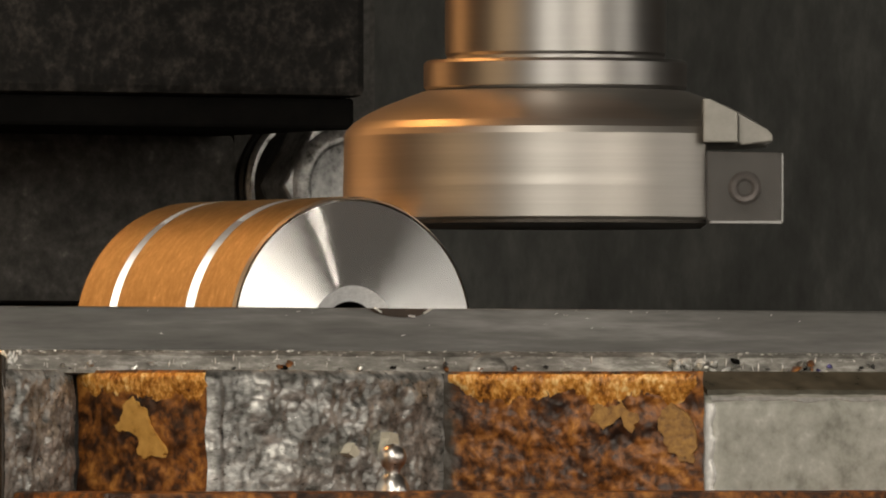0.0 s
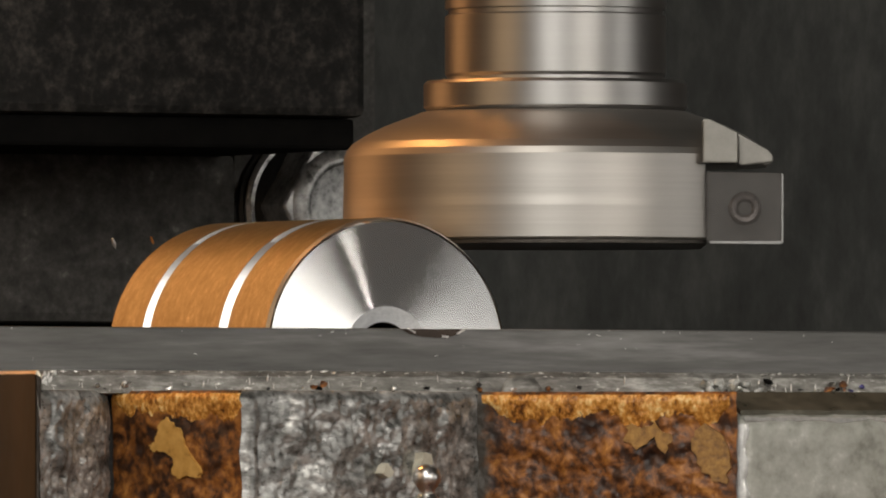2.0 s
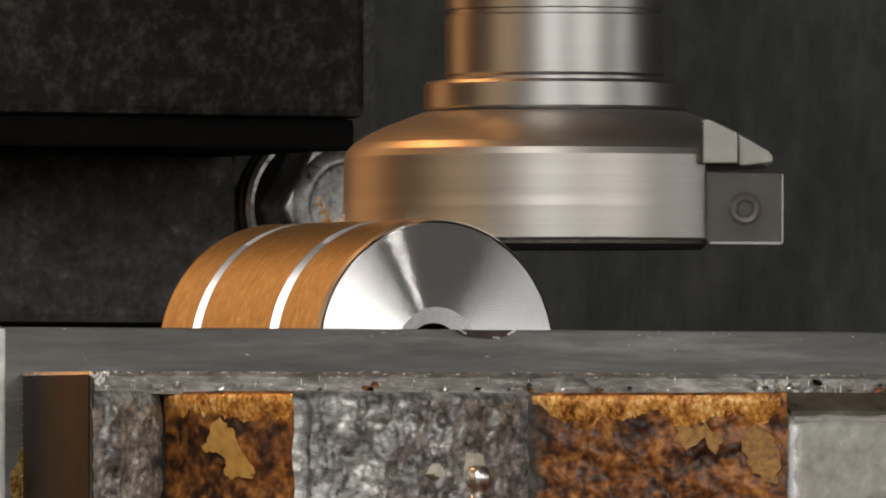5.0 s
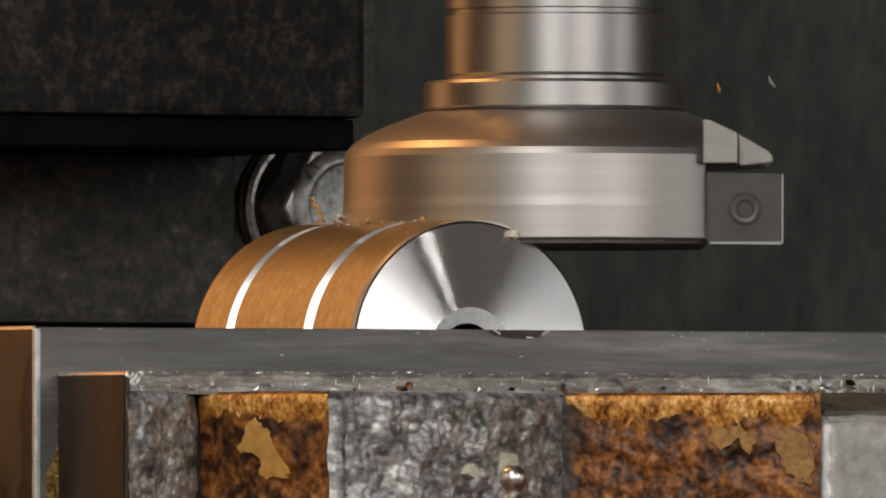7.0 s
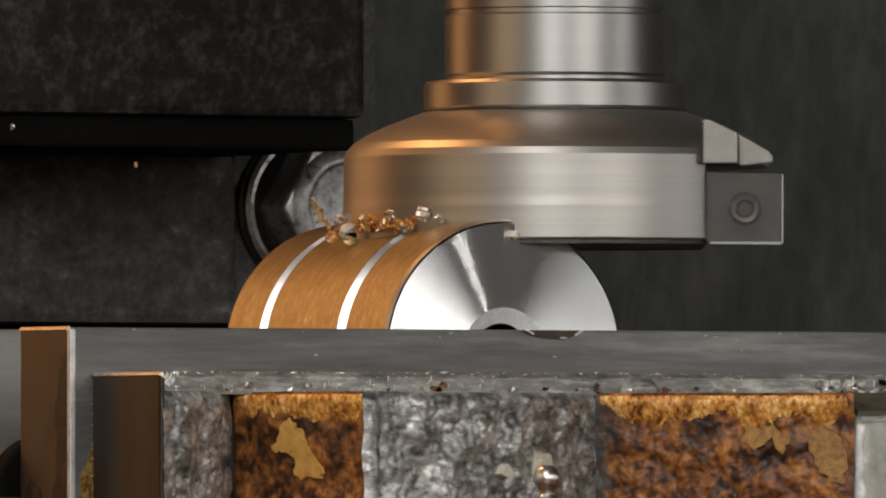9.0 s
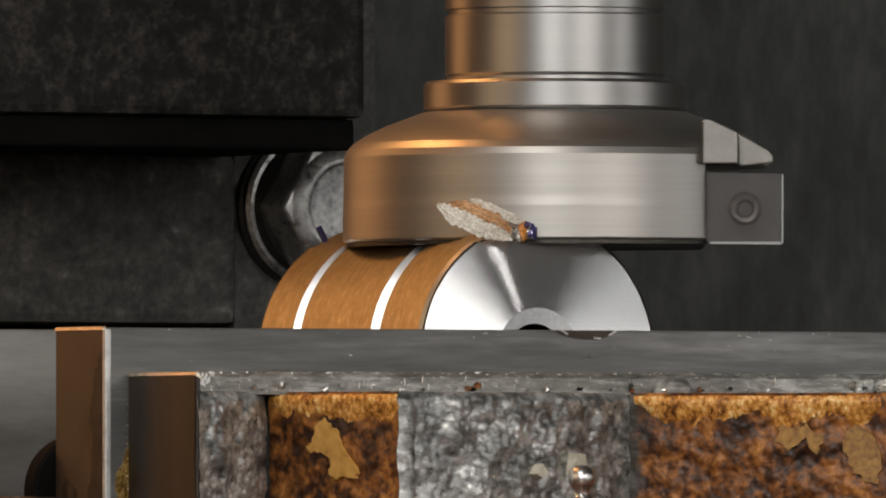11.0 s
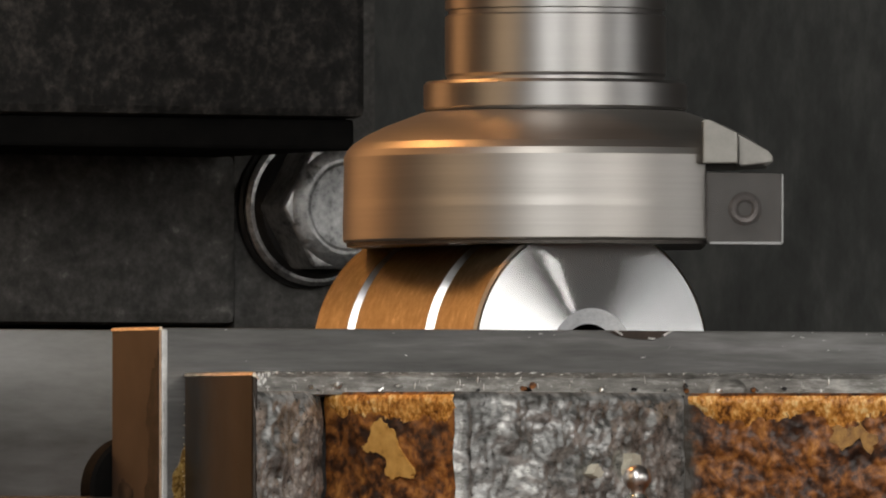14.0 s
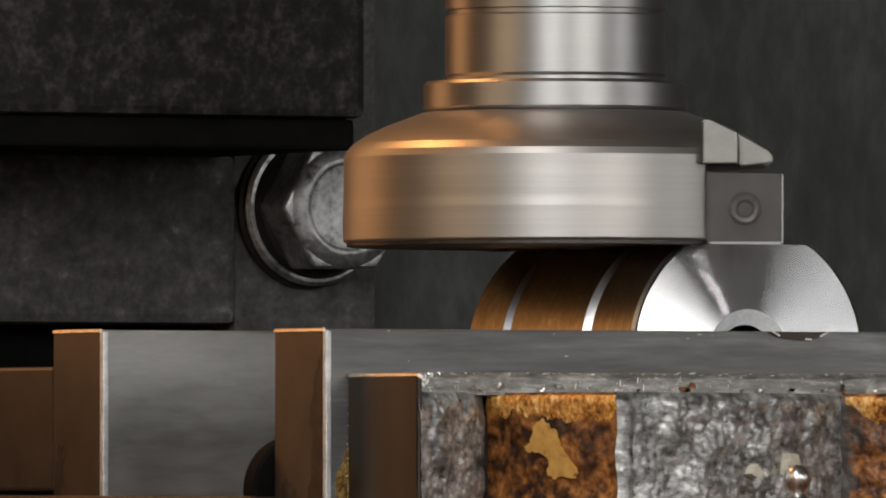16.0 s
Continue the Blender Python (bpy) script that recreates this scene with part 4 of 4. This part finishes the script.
for y, o_, z, size, mat, lean, label in ((0.0345, 0.0016, 0.1434, 0.0013, FIBRE, -35, "crumpled silver-white lump of chip"), (0.0315, 0.0026, 0.1413, 0.0011, GOLD_CHIP, 15, "pale golden lump of chip"),
                                         (0.0325, 0.0018, 0.1422, 0.0008, LIP_BLACK, 0, "dark fold of chip")):
    bm = nugget(size, y * 1000, (1.3, 0.7, 0.75))
    bm.transform(Matrix.Translation(rim(y, o_, z)) @ Matrix.Rotation(radians(lean), 4, "Y"))
    part("chip_lump", bm, mat, clump, label, True, 50)
for k in range(9):
    bm = crumb(0.0007 - 0.00003 * k, 640 + k)
    bm.transform(Matrix.Translation(rim(0.056, 0.0034 + 0.0036 * (k / 8) ** 0.8 + 0.0004 * math.sin(k * 1.9), 0.1431 + 0.0055 * k / 8)))
    part("torn_chip", bm, GOLD_CHIP if k % 3 else COPPER_CHIP, clump)

# shoulder burr at the cut on the bar's end
burr = empty("shoulder_burr", pose(0, 0, 0), "bright burr at the cut on the bar end", "metal chip")
part("burr_curl", curl(0.0007, 0.8, 0.0003, 0.0016, 0.0005, Matrix.Translation((0.0082, -0.0006, 0.1412)) @ Euler((0, 0.2, 0.4)).to_matrix().to_4x4(), 0.2, wobble=0.2, seed=9), FIBRE, burr)
part("burr_root", crumb(0.0008, 91), COPPER_FIBRE, burr).location = (0.0088, -0.0007, 0.1418)

# ragged leaf of chip that curls off the last corner
fan = empty("chip_fan", pose(0.0063, -0.002, 0.142), "curled leaf of fibrous brown and silver chip at the cutter", "metal chip")


def leaf(length, width, lean, start, b0, b1, mat, seed, bow=0.0015):
    """A thin torn strip of chip; b0 to b1 of its width, so that two strips can share one leaf."""
    along = RIGHT * -math.cos(lean) + Vector((0, 0, math.sin(lean)))
    across = RIGHT * math.sin(lean) + Vector((0, 0, math.cos(lean)))
    nu, nv = 44, 14
    sheets = []
    bm = bmesh.new()
    for depth in (0.0, 0.00035):
        grid = []
        for i in range(nu + 1):
            u = i / nu
            tear = 0.12 * noise.noise((u * 14, seed, 0)) + 0.1 * noise.noise((u * 40, seed, 3))
            full = min(1, 0.35 + 2.2 * u) * min(1, 0.35 + 3.0 * (1 - u))
            row = []
            for k in range(nv + 1):
                v = b0 + (b1 - b0) * k / nv
                w = (v - 0.5 + tear * (1 if k in (0, nv) else 0.2)) * width * full
                out = bow * math.sin(2.6 * u) + 0.00018 * noise.noise((u * 40, v * 22, seed + 9)) + 0.0001 * noise.noise((u * 110, v * 50, seed))
                row.append(bm.verts.new(Vector(start) + along * (length * (u + 0.04 * noise.noise((v * 20, seed, 5)))) + across * w - FORWARD * (out - depth)))
            grid.append(row)
        for i in range(nu):
            for k in range(nv):
                bm.faces.new((grid[i][k], grid[i + 1][k], grid[i + 1][k + 1], grid[i][k + 1]))
        sheets.append(grid)
    f, g = sheets
    edge = [(i, 0) for i in range(nu)] + [(nu, k) for k in range(nv)] + [(i, nv) for i in range(nu, 0, -1)] + [(0, k) for k in range(nv, 0, -1)]
    for (a, b), (c, d) in zip(edge, edge[1:] + edge[:1]):
        bm.faces.new((f[a][b], f[c][d], g[c][d], g[a][b]))
    return part("chip_leaf", bm, mat, fan, "", True, 50)


leaf(0.0146, 0.0050, radians(24), (0.0008, -0.001, -0.0004), 0.0, 0.62, FIBRE, 3)
leaf(0.0130, 0.0050, radians(24), (0.0008, -0.001, -0.0004), 0.6, 1.0, COPPER_FIBRE, 8)
leaf(0.0118, 0.0016, radians(25), (0.0042, -0.0008, 0.0014), 0.0, 1.0, FIBRE, 15)
rnd = random.Random(33)
for i, (u, z, mat) in enumerate(((0.0006, 0.0, SILVER), (0.0016, -0.0004, SILVER), (0.0020, 0.0004, COPPER_CHIP), (0.0026, 0.0, COPPER_CHIP), (0.0032, 0.0002, SILVER), (0.0037, 0.0006, BLUE_CHIP),
                                 (0.0040, 0.0014, BLUE_CHIP), (0.0030, 0.0016, BLUE_CHIP), (0.0020, 0.0014, COPPER_CHIP), (0.0044, 0.0, BLUE_CHIP))):
    bm = crumb(0.0009, 300 + i)
    bm.transform(Matrix.Diagonal((1, 1, 1.5, 1)))
    part("fan_root", bm, mat, fan, "heat-coloured root of the chip").location = RIGHT * u + Vector((0, -0.001, z))

sliver = empty("chip_sliver", pose(0.0022, 0.0610, 0.1428), "dark blue sliver of chip at the bar's far edge", "metal chip")
bm = box(-0.0005, 0.0005, -0.0004, 0.0004, -0.0024, 0.0019, 0.0002)
bm.transform(Matrix.Rotation(radians(-28), 4, "Y"))
part("sliver", bm, BLUE_CHIP, sliver)
part("sliver_root", crumb(0.0008, 77), COPPER_CHIP, sliver).location = (0.0011, 0, -0.0014)

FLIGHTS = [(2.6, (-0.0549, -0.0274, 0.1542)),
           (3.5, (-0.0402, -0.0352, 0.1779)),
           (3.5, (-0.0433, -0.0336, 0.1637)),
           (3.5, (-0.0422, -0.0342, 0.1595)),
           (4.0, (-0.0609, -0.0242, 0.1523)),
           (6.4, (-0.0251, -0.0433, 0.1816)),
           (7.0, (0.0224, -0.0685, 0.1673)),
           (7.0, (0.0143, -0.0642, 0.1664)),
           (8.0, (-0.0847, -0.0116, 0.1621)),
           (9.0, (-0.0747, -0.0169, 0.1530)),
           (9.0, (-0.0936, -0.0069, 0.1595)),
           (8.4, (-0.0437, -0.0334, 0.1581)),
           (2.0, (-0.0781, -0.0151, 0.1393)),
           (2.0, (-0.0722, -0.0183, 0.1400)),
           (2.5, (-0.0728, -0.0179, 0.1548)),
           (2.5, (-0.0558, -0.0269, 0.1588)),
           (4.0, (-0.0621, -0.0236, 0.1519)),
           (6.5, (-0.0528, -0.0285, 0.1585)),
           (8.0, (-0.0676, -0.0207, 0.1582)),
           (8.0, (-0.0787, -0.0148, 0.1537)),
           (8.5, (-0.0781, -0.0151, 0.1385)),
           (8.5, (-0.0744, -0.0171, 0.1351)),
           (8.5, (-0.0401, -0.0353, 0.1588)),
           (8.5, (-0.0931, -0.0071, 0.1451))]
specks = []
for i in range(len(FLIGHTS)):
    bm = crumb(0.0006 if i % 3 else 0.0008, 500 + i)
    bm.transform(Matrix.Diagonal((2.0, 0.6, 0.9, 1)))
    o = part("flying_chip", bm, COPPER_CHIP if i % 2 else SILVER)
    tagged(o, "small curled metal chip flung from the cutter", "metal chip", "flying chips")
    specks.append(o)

# ---- milling table under the vise, and an unseen room added for the metals to reflect ----
mtable = empty("milling_table", pose(0, 0, 0), "grey steel milling table under the vise", "machine table")
part("tabletop", box(-0.6, 0.6, -0.12, 0.19, -0.05, -0.0005, 0.002), JAW, mtable)
for y in (-0.06, 0.03, 0.12):
    part("slot_rail", box(-0.6, 0.6, y - 0.006, y + 0.006, -0.06, -0.0502, 0.0005), BLACK_STEEL, mtable)
part("saddle", box(-0.3, 0.3, -0.1, 0.19, -0.3, -0.0605, 0.004), COLUMN, mtable)

floor = part("floor", box(-2.5, 2.5, -2.5, 2.5, -1.0, -0.9), FLOOR_MAT)
tagged(floor, "grey workshop concrete floor", "floor", kind="structure")
for nm, dims in (("wall_north", (-2.5, 2.5, 2.5, 2.6, -0.9, 2.0)), ("wall_south", (-2.5, 2.5, -2.6, -2.5, -0.9, 2.0)),
                 ("wall_east", (2.5, 2.6, -2.5, 2.5, -0.9, 2.0)), ("wall_west", (-2.6, -2.5, -2.5, 2.5, -0.9, 2.0))):
    tagged(part(nm, box(*dims), WALL_PAINT), "plain dull workshop wall, unseen, added for reflections", "wall", kind="structure")
tagged(part("ceiling", box(-2.5, 2.5, -2.5, 2.5, 2.0, 2.1), WALL_PAINT), "plain dull workshop ceiling, unseen, added for reflections", "ceiling", kind="structure")
part("column_foot", box(-0.031, 0.421, 0.195, 0.5, -0.9, -0.3005 + 0.0), COLUMN, column).location = (0, -0.2, 0)
part("saddle_foot", box(-0.25, 0.25, -0.08, 0.18, -0.9, -0.3005), COLUMN, mtable)

# ---- what moves ----
TRAVEL = [(0.0, -0.02347), (4.0, -0.01013), (7.0, 0.0), (9.0, 0.0067), (11.5, 0.01513), (13.0, 0.02021), (14.9, 0.02676), (15.0, 0.02709), (15.1, 0.0287),
          (15.2, 0.0315), (15.5, 0.04089), (16.0, 0.05635)]


def travel(t):
    for (a, p), (b, q) in zip(TRAVEL, TRAVEL[1:]):
        if t <= b:
            return p + (q - p) * (t - a) / (b - a)
    return TRAVEL[-1][1]


HIDDEN = Vector((AXIS[0], AXIS[1], 0.152))


def flung(ob, start, rest, leave, drop):
    """Grows out of the cutter by start, stays at rest, and is flung off at leave."""
    x, y, z = rest
    return [(0.0, pose(x + 0.022, y * 0.6 + 0.012 if y > 0.05 else y + 0.012, z + 0.002)), (start, pose(x + 0.022, y * 0.6 + 0.012 if y > 0.05 else y + 0.012, z + 0.002)), (start + 0.6, pose(x, y, z)), (leave, pose(x, y, z)),
            (leave + 0.1, pose(x + drop[0] * 0.3, y + drop[1] * 0.3, z + 0.05)), (leave + 0.3, pose(x + drop[0], y + drop[1], z - 0.1)), (leave + 0.8, pose(x + drop[0] * 1.5, y + drop[1] * 1.5, -0.888)),
            (16.0, pose(x + drop[0] * 1.5, y + drop[1] * 1.5, -0.888))]


def motions():
    walk(strip, flung(strip, 4.5, (0, 0, 0), 9.6, (-0.35, -0.4)))
    walk(clump, flung(clump, 7.4, (0, 0, 0), 9.7, (-0.4, -0.3)))
    walk(burr, flung(burr, 4.6, (0, 0, 0), 9.8, (0.5, -0.3)))
    walk(fan, flung(fan, 9.9, (0.0063, -0.002, 0.142), 12.53, (0.6, -0.2)))
    walk(sliver, flung(sliver, 9.9, (0.0022, 0.0610, 0.1428), 13.2, (-0.5, -0.2)))
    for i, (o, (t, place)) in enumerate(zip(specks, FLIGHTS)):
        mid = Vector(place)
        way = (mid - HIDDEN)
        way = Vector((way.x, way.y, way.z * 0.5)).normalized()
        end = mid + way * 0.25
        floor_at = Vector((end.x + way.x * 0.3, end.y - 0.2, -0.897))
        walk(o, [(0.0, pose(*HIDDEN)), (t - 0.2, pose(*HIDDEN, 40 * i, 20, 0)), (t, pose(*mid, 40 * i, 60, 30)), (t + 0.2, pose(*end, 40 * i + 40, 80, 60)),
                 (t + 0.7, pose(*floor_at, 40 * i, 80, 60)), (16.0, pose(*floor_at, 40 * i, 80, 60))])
    walk(vise, [(t, pose(x, 0, 0)) for t, x in TRAVEL])
    walk(mtable, [(t, pose(x, 0, 0)) for t, x in TRAVEL])
    walk(bar, [(t, pose(x, 0, BAR_Z)) for t, x in TRAVEL])
    walk(layer, [(t, pose(x, 0, BAR_Z)) for t, x in TRAVEL if t < 12] + [(12.55, pose(travel(12.55), 0, BAR_Z)), (12.85, pose(0.0295, 0.0, BAR_Z)), (13.0, pose(0.0305, 0, BAR_Z)), (16.0, pose(0.0305, 0, BAR_Z))])


motions()
